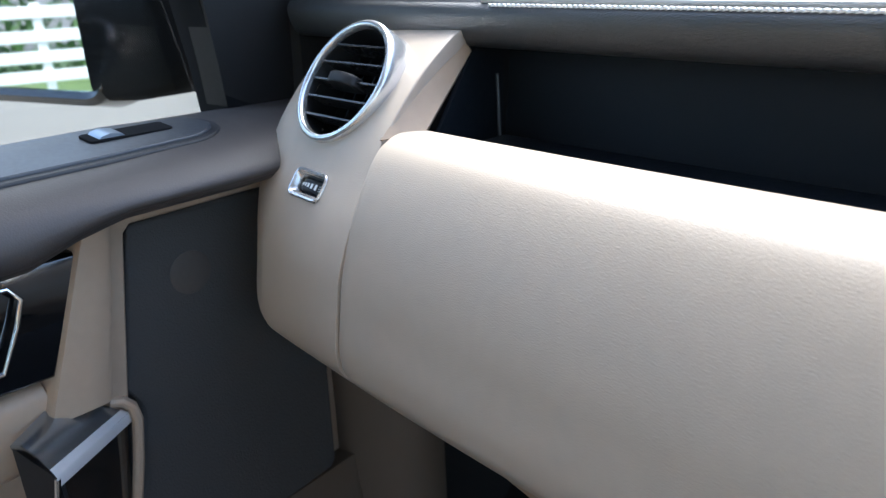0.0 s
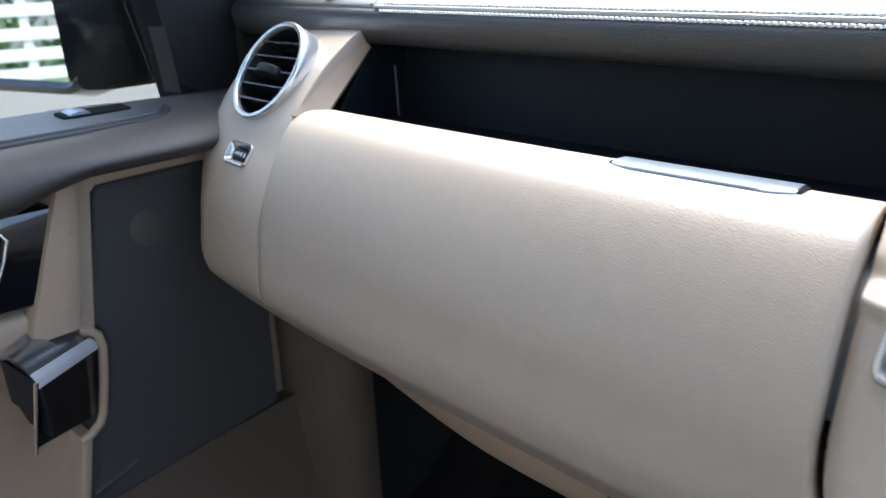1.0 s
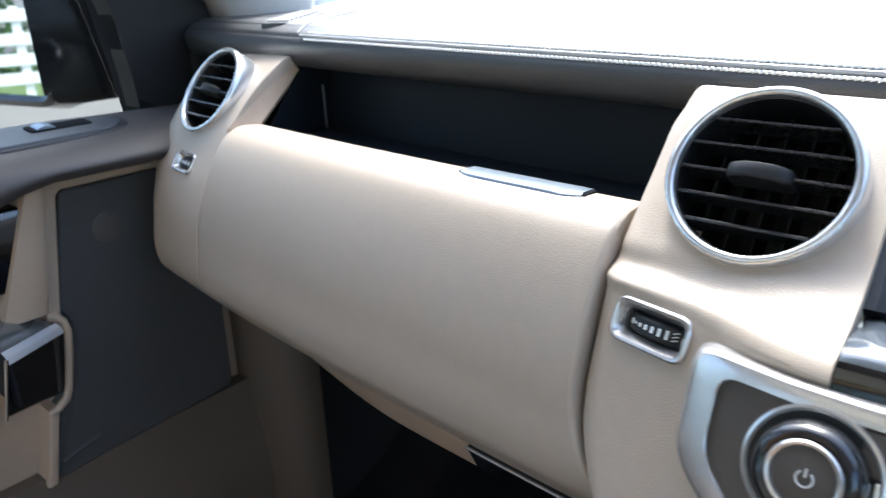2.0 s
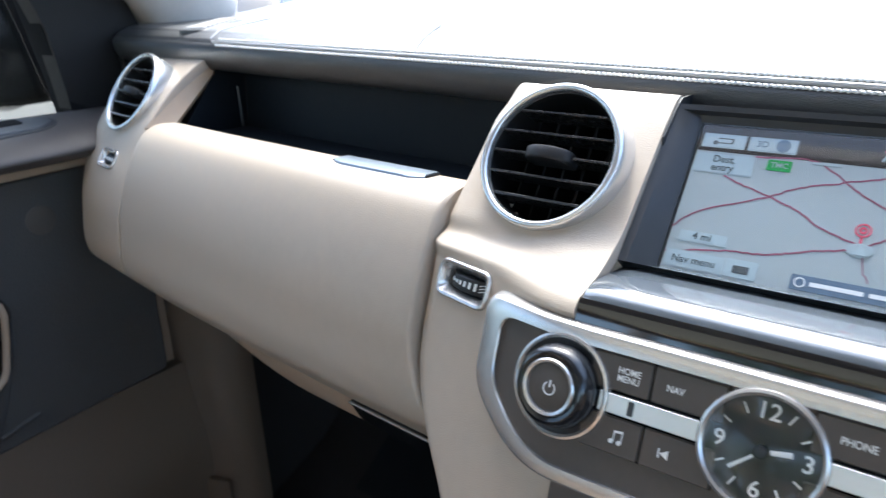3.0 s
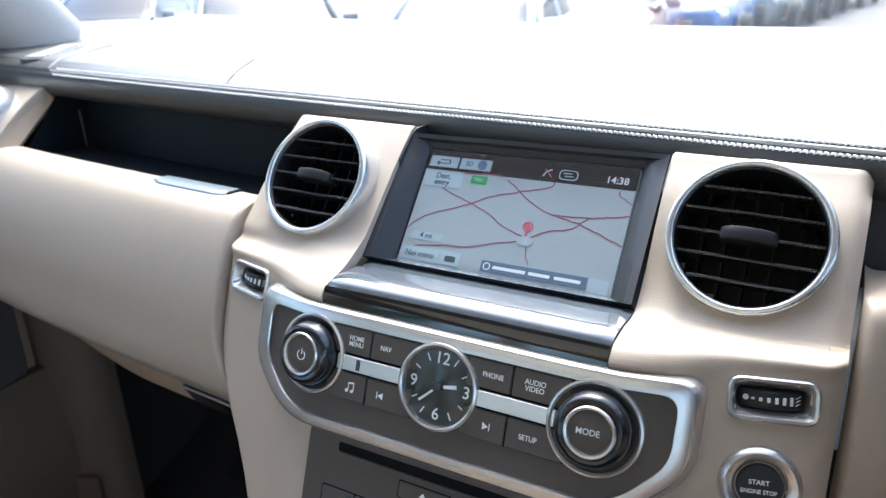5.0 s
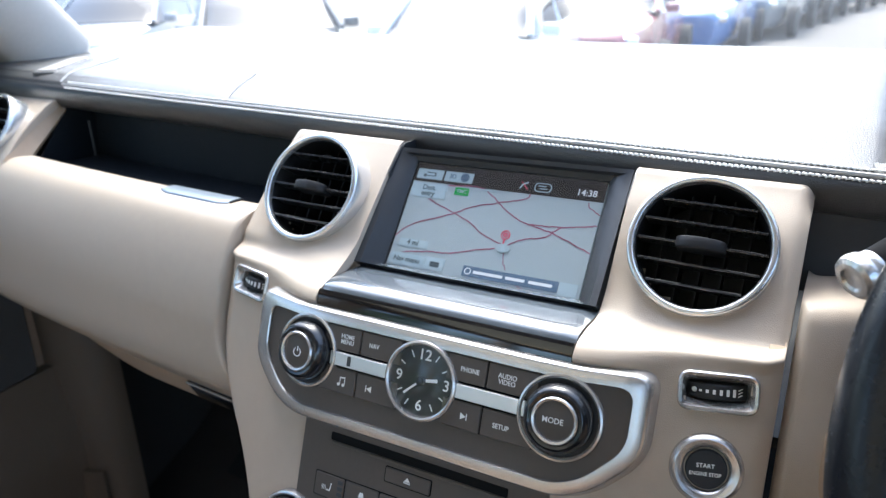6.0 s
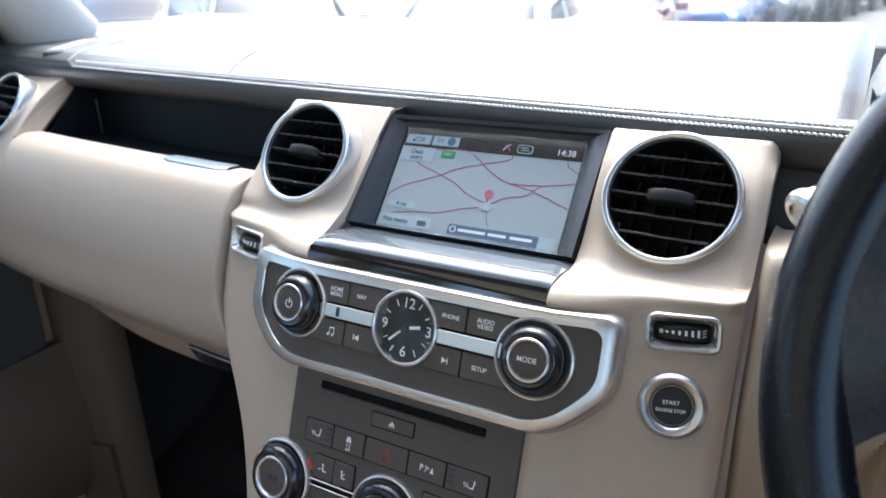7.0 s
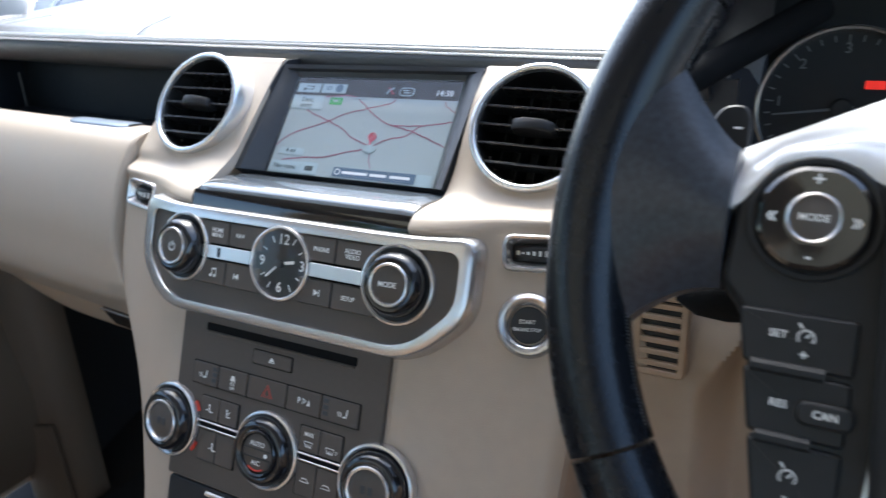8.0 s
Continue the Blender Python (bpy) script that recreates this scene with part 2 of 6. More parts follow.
def facing(at, right, up):
    """A pose whose x is right, whose y is up and whose z comes out of the surface."""
    x = Vector(right).normalized()
    z = x.cross(Vector(up)).normalized()
    y = z.cross(x)
    m = Matrix((x, y, z)).transposed().to_4x4()
    m.translation = at
    return m


def placer(m):
    return lambda x, v, w: m @ Vector((x, v, w))


def lettering(name, body, size, m, mat, parent, stretch=1.0, label=""):
    """Raised flat letters in the built-in font, centred on the pose m."""
    cu = bpy.data.curves.new(name, "FONT")
    cu.body, cu.size, cu.align_x, cu.align_y, cu.extrude, cu.resolution_u = body, size, "CENTER", "CENTER", 0.00008, 3
    cu.space_line, cu.offset = 0.85, size * 0.010
    tmp = new("lettering_source", cu)
    me = bpy.data.meshes.new_from_object(tmp.evaluated_get(bpy.context.evaluated_depsgraph_get()))
    bpy.data.objects.remove(tmp)
    bpy.data.curves.remove(cu)
    me.transform(m @ Matrix.Diagonal((stretch, 1, 1, 1)))
    me.materials.clear()
    me.materials.append(mat)
    ob = new(name, me)
    ob.parent = parent
    ob.matrix_parent_inverse = WORLD_OF[parent].inverted()
    WORLD_OF[ob] = Matrix()
    if label:
        ob["label"] = label
    return ob


def merge(*bms):
    """Several bmeshes as one."""
    out = bmesh.new()
    for b in bms:
        me = bpy.data.meshes.new("joined")
        b.to_mesh(me)
        b.free()
        out.from_mesh(me)
        bpy.data.meshes.remove(me)
    return out


def smooth(a, b, x):
    q = min(1.0, max(0.0, (x - a) / (b - a)))
    return q * q * (3 - 2 * q)


# ---- the dashboard's plan ----
def plan(x):
    """How far the passenger's side of the dashboard draws back, along its length."""
    s = max(0.0, -0.203 - x)
    return 0.06 * s + 0.10 * s * s


def crown(x):
    """How far the centre stack rounds away to its sides."""
    a = abs(x)
    return 2.5 * max(0.0, a - 0.08) ** 2 if a < 0.14 else 0.009 + 0.25 * (a - 0.14)


TILT_STACK = radians(21)
UP = Vector((0, math.sin(TILT_STACK), math.cos(TILT_STACK)))
OUT = Vector((0, -math.cos(TILT_STACK), math.sin(TILT_STACK)))
STACK_O = Vector((0, 0.24, 1.33))


def on_stack(x, v, w):
    return STACK_O + Vector((x, crown(x), 0)) + UP * v + OUT * w


def stack_pose(x, v, w):
    h = 0.002
    return facing(on_stack(x, v, w), on_stack(x + h, v, w) - on_stack(x - h, v, w), UP)


def stitch_y(x):
    s = 0.15 - x
    return 0.3937 + 0.039 * s + 0.0173 * s * s


def edge_z(x):
    """How far the stitched edge sinks towards the driver."""
    return -0.0070 + 0.0159 * (0.15 - x)


# ---- dashboard: padded top ----
dash = thing("dashboard", (0, 0.45, 1.1), "two-tone beige vinyl and dark brown leather dashboard with contrast stitching", "dashboard", kind="structure")
TOP_L, TOP_R = -0.80, 0.246


def top_profile(x):
    y, e = stitch_y(x), edge_z(x)
    s = max(0.0, 0.15 - x)
    o = 0.352 + 0.085 * s + 0.11 * s * s
    low = 1.4300 + e
    return [(y - 0.0015, 1.4568 + e), (y + 0.002, 1.4612 + e), (y + 0.007, 1.4636 + e), (y + 0.014, 1.4660 + e), (y + 0.032, 1.4705 + e * 0.8), (max(o + 0.08, y + 0.055), 1.477 + e * 0.4), (o + 0.15, 1.487),
            (o + 0.23, 1.495), (o + 0.30, 1.497), (o + 0.37, 1.490), (o + 0.44, 1.475), (o + 0.50, 1.455)], low


xs = [TOP_L + (TOP_R - 0.016 - TOP_L) * i / 60 for i in range(61)] + [TOP_R - 0.012, TOP_R - 0.008, TOP_R - 0.004, TOP_R]
grid = []
for x in xs:
    pr, low = top_profile(x)
    e = smooth(TOP_R - 0.016, TOP_R, x) * 0.005
    grid.append([(x, y, z - e) for y, z in (tuple(p) for p in spline(pr, 40))])
part("leather_top", solid(grid, (0, 0.004, -0.018)), LEATHER, dash, "dark brown grained leather top, bleached white by the sun")
grid = []
for x in xs:
    pr, low = top_profile(x)
    y = stitch_y(x)
    e = edge_z(x)
    band = [(y + 0.006, 1.4610 + e), (y + 0.0005, 1.4588 + e), (y - 0.0035, 1.4562 + e), (y - 0.0055, 1.4520 + e), (y - 0.0050, 1.4460 + e), (y - 0.0025, 1.4390 + e), (y + 0.002, low + 0.003), (y + 0.010, low), (y + 0.04, low + 0.001), (y + 0.09, low + 0.003)]
    grid.append([(x, a, b) for a, b in (tuple(p) for p in spline(band, 18))])
roll = part("padded_edge", solid(grid, (0, 0.006, 0.004)), LEATHER, dash, "padded dark brown leather front edge")
# pale colour carries the highlight along the raised leather seams
SEAM = material("highlit_leather_seam", (0.34, 0.335, 0.33), 0.4, var=0.1, var_scale=40)
# fine pale welt along the join of the leathers, with a row of stitches on either side
part("welt", tube([(x, stitch_y(x) - 0.0001, 1.4598 + edge_z(x)) for x in xs if x > -0.60], 0.0016, 8), SEAM, roll, "fine welt, its highlight painted pale")
for dy, dz in ((0.0031, 1.4626), (-0.0032, 1.4574)):
    bms = []
    n = 226
    for i in range(n):
        x = -0.585 + (TOP_R - 0.004 + 0.585) * i / n
        a = Vector((x, stitch_y(x) + dy, dz + edge_z(x)))
        b = Vector((x + 0.0025, stitch_y(x + 0.0025) + dy - 0.0006, dz - 0.0005 + edge_z(x)))
        bms.append(tube([a + Vector((0, 0.0002, -0.0006)), a.lerp(b, 0.2) + Vector((0, -0.0003, 0.0003)), a.lerp(b, 0.8) + Vector((0, -0.0003, 0.0003)), b + Vector((0, 0.0002, -0.0006))], 0.00090, 5))
    tagged(part("stitching", merge(*bms), THREAD, roll, "row of pale stitches"), kind="stuff")
# cross seams of the leather
for x0 in (-0.320, -0.600):
    pr, low = top_profile(x0)
    line = [(x0 - 0.40 * (y - pr[1][0]), y, z + 0.0006) for y, z in (tuple(p) for p in spline(pr[1:6], 26))]
    part("seam", tube(line, 0.0010, 6), SEAM, dash, "raised cross seam in the leather, its highlight painted pale")
# defroster grille at the far end
g = thing("defroster_grille", (-0.688, 0.505, 1.47), "small pale slotted demister grille let into the leather top", "air grille")
GR = placer(facing((-0.672, 0.492, 1.4760), (-0.45, 0.90, 0.06), (-0.90, -0.45, 0)))
part("grille_frame", prism(box_outline(-0.050, -0.016, 0.050, 0.016, 0.008), GR, -0.006, 0.0014, 0.001), LEATHER, g)
for i in range(8):
    c = -0.0385 + 0.011 * i
    part("slat", prism(box_outline(c - 0.0036, -0.012, c + 0.0036, 0.012, 0.003), GR, -0.001, 0.0034, 0.001), PILLAR, g)

# ---- dashboard: centre stack ----
FACE_W = -0.012


def face_y(z):
    v = (z - 1.33 - FACE_W * OUT.z) / UP.z
    return 0.24 + UP.y * v + OUT.y * FACE_W


def half_width(z, s=1):
    """Half the console's width at a height; the passenger's side draws in below the audio panel."""
    if s > 0:
        return 0.2035 - 0.005 * (1 - smooth(1.12, 1.262, z))
    return float(np.interp(z, (1.045, 1.139, 1.186, 1.2136, 1.228, 1.242, 1.256, 1.270, 1.284, 1.298, 1.315), (0.109, 0.1235, 0.1388, 0.1515, 0.1607, 0.1710, 0.1826, 0.1922, 0.1995, 0.2042, 0.2062)))


def column_profile(inner):
    pod = [(0.3872, 1.4425), (0.3858, 1.4452), (0.3830, 1.4468), (0.3785, 1.4455), (0.3740, 1.4420), (0.3595, 1.4303), (0.3340, 1.4075), (0.3120, 1.3870), (0.3010, 1.3775), (0.2915, 1.3722), (0.2800, 1.3695)]
    nose = [(0.2720, 1.3672), (0.2668, 1.3632), (0.2634, 1.3580)]
    return pod + nose


def vent_at(x):
    """The pose of the vent whose middle stands near x."""
    if x > 0:
        return pose(0.1470, 0.3330, 1.4143, 57.2, 0, 2.2) @ pose(0, 0, 0, 0, 0, -2.0)
    return pose(-0.1487, 0.3253, 1.4202, 55.9, 0, -2.4) if x > -0.4 else pose(-0.6712, 0.3782, 1.4192, 54.4, 0, -8.4)


def wheel_at(side):
    """The pose of the thumbwheel on a side of the stack (0: at the outer end of the fascia)."""
    if side:
        return stack_pose(0.1735, 0.0245, FACE_W + 0.0010) if side > 0 else stack_pose(-0.1757, 0.0268, FACE_W + 0.0010)
    return facing((-0.6675, 0.263 + plan(-0.6675) + 0.0262, 1.3565), (1, -0.165, 0), (0, 0.72, 1)) @ Matrix.Scale(0.90, 4)


def hole(m, w, r=0.0415):
    """Tells the places that lie inside a vent's round opening, or in the slot of its thumbwheel."""
    inv, inw = m.inverted(), w.inverted()

    def inside(p):
        q = inw @ p
        return (inv @ p).to_2d().length < r or (abs(q.x) < 0.0185 and abs(q.y) < 0.0080 and abs(q.z) < 0.02)
    return inside


def centre_column(sign):
    rows = []
    prof = [tuple(p) for p in spline(column_profile(True), 60)]
    zs = [1.352 - (1.352 - 1.24) * i / 32 for i in range(32)] + [1.24 - (1.24 - 1.02) * i / 14 for i in range(15)]
    prof += [(face_y(z), z) for z in zs]
    for i in range(41):
        q = i / 40
        row = []
        for y, z in prof:
            wide = half_width(z, sign)
            x = 0.0945 + (wide - 0.0945) * q
            edge = (0.0060 if sign > 0 else 0.0034) * max(0.0, (q - 0.91) / 0.09) ** 2.0
            k = 1 - 0.95 * smooth(1.358, 1.382, z)
            nose = 0.0092 * (1 - smooth(0.100, 0.160, x)) * smooth(1.353, 1.362, z) * (1 - smooth(1.371, 1.388, z))
            drop = 0.0020 + 0.014 * sign * (x - 0.0945) if sign > 0 else -0.0010 - 0.018 * (x - 0.0945)
            low = 0.0140 * smooth(1.367, 1.384, z) * (1 - smooth(1.392, 1.430, z)) if sign > 0 else 0.0
            row.append((sign * x, y + crown(x) * k + edge - nose, z - low - drop * smooth(1.40, 1.445, z) - 0.007 * max(0.0, (q - 0.93) / 0.07) ** 2 * smooth(1.425, 1.446, z)))
        rows.append(row)
    return solid(rows, (0, 0.012, -0.004), hole(vent_at(sign * 0.148), wheel_at(sign)))


part("fascia_column", centre_column(-1), BEIGE, dash, "beige vinyl fascia round the passenger's centre vent")
part("fascia_column", centre_column(1), BEIGE, dash, "beige vinyl fascia round the driver's centre vent")
rows = [[(x, face_y(z), z) for z in np.linspace(1.352, 1.02, 12)] for x in np.linspace(-0.0945, 0.0945, 8)]
part("fascia_centre", solid(rows, (0, 0.012, -0.004)), BEIGE, dash)
# side cheeks of the console, which run forward into the footwell
for s in (-1, 1):
    rows = []
    for y, z in [tuple(p) for p in spline(column_profile(True), 30)] + [(face_y(q), q) for q in np.linspace(1.350, 1.02, 26)]:
        w = half_width(z, s)
        y0 = y + crown(w) * (1 - 0.95 * smooth(1.358, 1.382, z)) + (0.0062 if s > 0 else 0.0036)
        if s > 0:
            z -= 0.0140 * smooth(1.367, 1.384, z) * (1 - smooth(1.392, 1.430, z))
        z -= (0.0042 if s > 0 else -0.0024) * smooth(1.40, 1.445, z)
        rows.append([(s * (w - 0.0005), y0, z), (s * (w - 0.003), min(y0 + (0.03 if z < 1.41 else 0.008), 0.40), z), (s * (w - 0.006), 0.47 if z < 1.41 else min(0.405, y0 + 0.016), z)])
    part("console_cheek", solid([r for r in rows if r[0][2] < 1.432], (-s * 0.008, 0, 0)), BEIGE_HARD, dash)


# ---- glovebox and passenger's side ----
GLOVE = [(0.078, 1.3915), (0.064, 1.3925), (0.0525, 1.3908), (0.0400, 1.3842), (0.0275, 1.3685), (0.0165, 1.3490), (0.0085, 1.3300), (0.003, 1.3120), (0.0, 1.2950),
         (-0.003, 1.2780), (-0.0035, 1.2660), (-0.001, 1.2540), (0.008, 1.2420), (0.022, 1.2260), (0.040, 1.2060)]
UNDER = [(0.0385, 1.2085), (0.0430, 1.1980), (0.0485, 1.1870), (0.0540, 1.1775), (0.0610, 1.1710), (0.075, 1.168), (0.11, 1.168), (0.20, 1.168)]
LID_L, LID_R = -0.6075, -0.2085


def lid_x(x, z):
    """The lid's right-hand end follows the console's edge as it draws in."""
    return LID_L + (x - LID_L) * (-half_width(z, -1) - 0.0036 - LID_L) / (LID_R - LID_L)


glove = thing("glovebox", (-0.4, 0.36, 1.2), "wide beige grained vinyl glovebox lid with a rounded upper edge, closed", "glovebox")
xs_lid = [LID_L, LID_L + 0.0008, LID_L + 0.0018, LID_L + 0.003, LID_L + 0.008] + [LID_L + 0.02 + (LID_R - LID_L - 0.04) * i / 24 for i in range(25)] + [LID_R - 0.008, LID_R - 0.003, LID_R - 0.0018, LID_R - 0.0008, LID_R]
rows = []
for x in xs_lid:
    d = min(x - LID_L, LID_R - x)
    lip = 0.0026 * max(0.0, 1 - d / 0.003) ** 2
    rows.append([(lid_x(x, z), 0.263 + plan(x) + y + lip, z - lip * 0.4) for y, z in (tuple(p) for p in spline(GLOVE, 52))])
part("lid", solid(rows, (0, 0.012, -0.006)), BEIGE, glove)
CATCH = material("satin_silver_catch", (0.25, 0.295, 0.35), 0.33, metal=0.75, var=0.03, var_scale=20, rvar=0.02)
# satin catch let into the upper edge
rows = []
for i in range(17):
    x = -0.334 + (0.334 - 0.243) * i / 16
    e = 0.004 * max(0, 1 - min(i, 16 - i) / 1.5)
    rows.append([(x, 0.263 + plan(x) + y, z) for y, z in ((0.0585 + e, 1.3895), (0.0592 + e, 1.3925), (0.0605 + e, 1.3937), (0.066, 1.3944), (0.074, 1.3938), (0.079, 1.3934), (0.082, 1.3905))])
gap = [[(x, y + (0.0004 if k < 3 else 0), z - 0.0009) for k, (x, y, z) in enumerate(r)] for r in rows]
gap = [[(x - 0.0022, y, z) for x, y, z in gap[0]]] + gap + [[(x + 0.0022, y, z) for x, y, z in gap[-1]]]
part("catch_seat", solid(gap, (0, 0.002, -0.006)), SEAL, glove, "dark gap round the catch")
part("upper_catch", solid(rows, (0, 0.002, -0.006)), CATCH, glove, "satin silver press catch on the upper edge")
# lower pull, a dark slot with a chrome lip
rows, lip = [], []
for i in range(15):
    x = -0.314 + 0.092 * i / 14
    b = 0.263 + plan(x)
    rows.append([(x, b + y - 0.0008, z) for y, z in ((0.0395, 1.2065), (0.0435, 1.1985), (0.0480, 1.1895), (0.0515, 1.1830))])
    lip.append((x, b + 0.0380, 1.2070))
part("pull", solid(rows, (0, 0.008, 0.004)), GLOSS, glove, "gloss black pull with a chrome lip")
part("pull_lip", tube(lip, 0.0011, 8), ALU, glove)

xs_u = [-0.735 + (LID_R + 0.735) * i / 40 for i in range(41)]
rail = lambda x: smooth(-0.66, -0.40, x)
rows = [[(x + 0.075 * smooth(-0.40, LID_R, x), 0.263 + plan(x) + 0.0400 + (y - 0.0385) * (0.4 + 0.6 * rail(x)) + 0.012 * (1 - rail(x)), 1.2085 + (z - 1.2085) * (0.1 + 0.9 * rail(x))) for y, z in (tuple(p) for p in spline(UNDER, 14))] for x in xs_u]
part("lower_rail", solid(rows, (0, 0.006, 0.010)), BEIGE_HARD, dash, "beige lower rail under the glovebox")

# outer end of the fascia with the side vent
POD = [(0.178, 1.4470), (0.140, 1.4478), (0.127, 1.4470), (0.117, 1.4435), (0.104, 1.4360), (0.087, 1.4245), (0.067, 1.4075), (0.0485, 1.3880), (0.0325, 1.3650), (0.0195, 1.3460), (0.0098, 1.3280), (0.0035, 1.3120), (0.0, 1.2950),
       (-0.003, 1.2780), (-0.0035, 1.2660), (-0.001, 1.2540), (0.008, 1.2420), (0.022, 1.2260), (0.040, 1.2060)]
prof = [tuple(p) for p in spline(POD, 96)]
rows = []
for x, back in [(-0.6090, 0.0028), (-0.6093, 0.0011), (-0.6100, 0.0002), (-0.612, 0.0)] + [(-0.615 - 0.0035 * i, 0.0) for i in range(26)] + [(-0.705, 0.001), (-0.710, 0.002), (-0.716, 0.004), (-0.724, 0.009), (-0.730, 0.017), (-0.733, 0.028), (-0.734, 0.06)]:
    row = []
    for y, z in prof:
        bulge = 0.020 * smooth(1.300, 1.368, z) * smooth(-0.695, -0.734, x)
        row.append((x - bulge, 0.263 + plan(x) + y + back, z))
    rows.append(row)
part("fascia_end", solid(rows, (0, 0.012, -0.004), hole(vent_at(-0.665), wheel_at(0))), BEIGE, dash, "beige vinyl fascia end with the outer vent")
E1, E2 = (Vector((-0.6096, 0.3510, 1.3900)), Vector((-0.6110, 0.4290, 1.4455))), (Vector((-0.5975, 0.3760, 1.3890)), Vector((-0.6085, 0.4390, 1.4330)))
rows = [[E1[0].lerp(E1[1], q).lerp(E2[0].lerp(E2[1], q), s) for s in np.linspace(0, 1, 6)] for q in np.linspace(0, 1, 14)]
part("fascia_side", solid(rows, (-0.004, 0.004, -0.003)), BEIGE_HARD, dash, "beige inner cheek beside the tray")

# open tray above the glovebox
tray = thing("dashboard_tray", (-0.4, 0.45, 1.38), "deep open dashboard tray in dark rubbery plastic", "storage tray")
T = lambda x, y, z: (x, y + plan(x) * 0.9, z)
part("tray_floor", solid([[T(x, y, z) for y, z in ((0.335, 1.3885), (0.350, 1.378), (0.40, 1.373), (0.445, 1.372))] for x in np.linspace(-0.603, -0.19, 12)], (0, 0, -0.004)), TRAY, tray)
part("tray_back", solid([[T(x, y, z) for y, z in ((0.432, 1.371), (0.436, 1.40), (0.440, 1.446))] for x in np.linspace(-0.603, -0.19, 12)], (0, 0.004, 0)), TRAY, tray)
part("tray_end", solid([[E2[0].lerp(E2[1], k).lerp(Vector((-0.610, 0.474, 1.372 + 0.072 * k)), q) + Vector((0, 0.002, -0.016 * (1 - k) * (1 - q))) for k in np.linspace(0, 1.25, 6)] for q in np.linspace(0, 1, 6)], (-0.003, 0, 0)), TRAY, tray)
part("tray_end", solid([[(-0.197, y, z) for z in (1.372, 1.40, 1.455)] for y in (0.410, 0.43, 0.46, 0.52)], (0.003, 0, 0)), TRAY, tray)
part("tray_rib", tube([(-0.6050, 0.4640, 1.372), (-0.6065, 0.4650, 1.40), (-0.6080, 0.4660, 1.415)], 0.0013, 6), CHARCOAL, tray)
part("tray_roof", solid([[T(x, y, 1.4400) for y in (0.428, 0.44, 0.46)] for x in np.linspace(-0.603, -0.19, 8)], (0, 0, 0.006)), TRAY, tray)


# ---- round air vents ----
SLAT = material("satin_black_slat", (0.018, 0.018, 0.020), 0.28, var=0.08, var_scale=20, spec=0.7)
TAB = material("soft_black_tab", (0.018, 0.018, 0.020), 0.5, var=0.08, var_scale=20, spec=0.3)
RING = material("satin_silver_ring", (0.74, 0.745, 0.75), 0.24, metal=0.85, var=0.02, var_scale=12, rvar=0.0)
VENT_BLACK = material("deep_black_vent_plastic", (0.0075, 0.0077, 0.0085), 0.5, var=0.1, var_scale=20, spec=0.3)


def build_vent():
    v = new("air_vent")
    WORLD_OF[v] = Matrix()
    P = lambda x, y, w: Vector((x, y, w))
    part("ring", lathe([(0.0395, -0.042), (0.0450, -0.042), (0.0448, -0.020), (0.0447, -0.0060), (0.0446, -0.0024), (0.0442, -0.0008), (0.0434, -0.0001), (0.0422, 0.0003), (0.0410, 0.0001), (0.0401, -0.0007), (0.0397, -0.0020), (0.0396, -0.0060), (0.0395, -0.042)], P, 80, close=False), RING, v, "satin silver ring")
    part("barrel", lathe([(0.0394, -0.0045), (0.0388, -0.0055), (0.0386, -0.050), (0.0385, -0.0505), (0.0001, -0.0505), (0.0001, -0.0535), (0.0394, -0.0535)], P, 64, close=False), VENT_BLACK, v)
    for i in range(5):
        h = -0.0262 + 0.0131 * i
        half = math.sqrt(0.0386 ** 2 - h * h) - 0.0002
        sl = rings([[Vector((sx * half, h + a, b)) for a, b in ((0.0004, -0.0031), (0.0008, -0.0035), (0.0008, -0.0048), (0.0004, -0.0060), (0.0003, -0.0195), (-0.0003, -0.0195), (-0.0004, -0.0060), (-0.0008, -0.0048), (-0.0008, -0.0035), (-0.0004, -0.0031))] for sx in (-1, 1)])
        part("slat", sl, SLAT, v)
    for i in range(5):
        x = -0.0262 + 0.0131 * i
        half = math.sqrt(0.0386 ** 2 - x * x) - 0.0005
        part("vane", block(x - 0.0006, -half, -0.044, x + 0.0006, half, -0.024, 0), VENT_BLACK, v)
    lens = lambda k: [(0.0148 * k, -0.013), (0.0150 * k, -0.003)] + [(0.0150 * k * math.cos(q), -0.003 + 0.0082 * k * math.sin(q)) for q in np.linspace(0.25, math.pi - 0.25, 11)] + [(-0.0150 * k, -0.003), (-0.0148 * k, -0.013)]
    thumb = rings([[Vector((px_, h, w_)) for px_, w_ in lens(k)] for k, h in ((0.90, 0.0035), (0.97, 0.0032), (1.0, 0.0026), (0.99, -0.0027), (0.95, -0.0034), (0.88, -0.0038))])
    part("thumb_tab", thumb, TAB, v, "dark grey swivel tab")
    return tagged(v, "round air vent with satin silver ring and dark slats", "air vent", "round dashboard vents")


vent = build_vent()
vent.matrix_basis = vent_at(-0.148)
copy_thing(vent, vent_at(0.148))
copy_thing(vent, vent_at(-0.665))


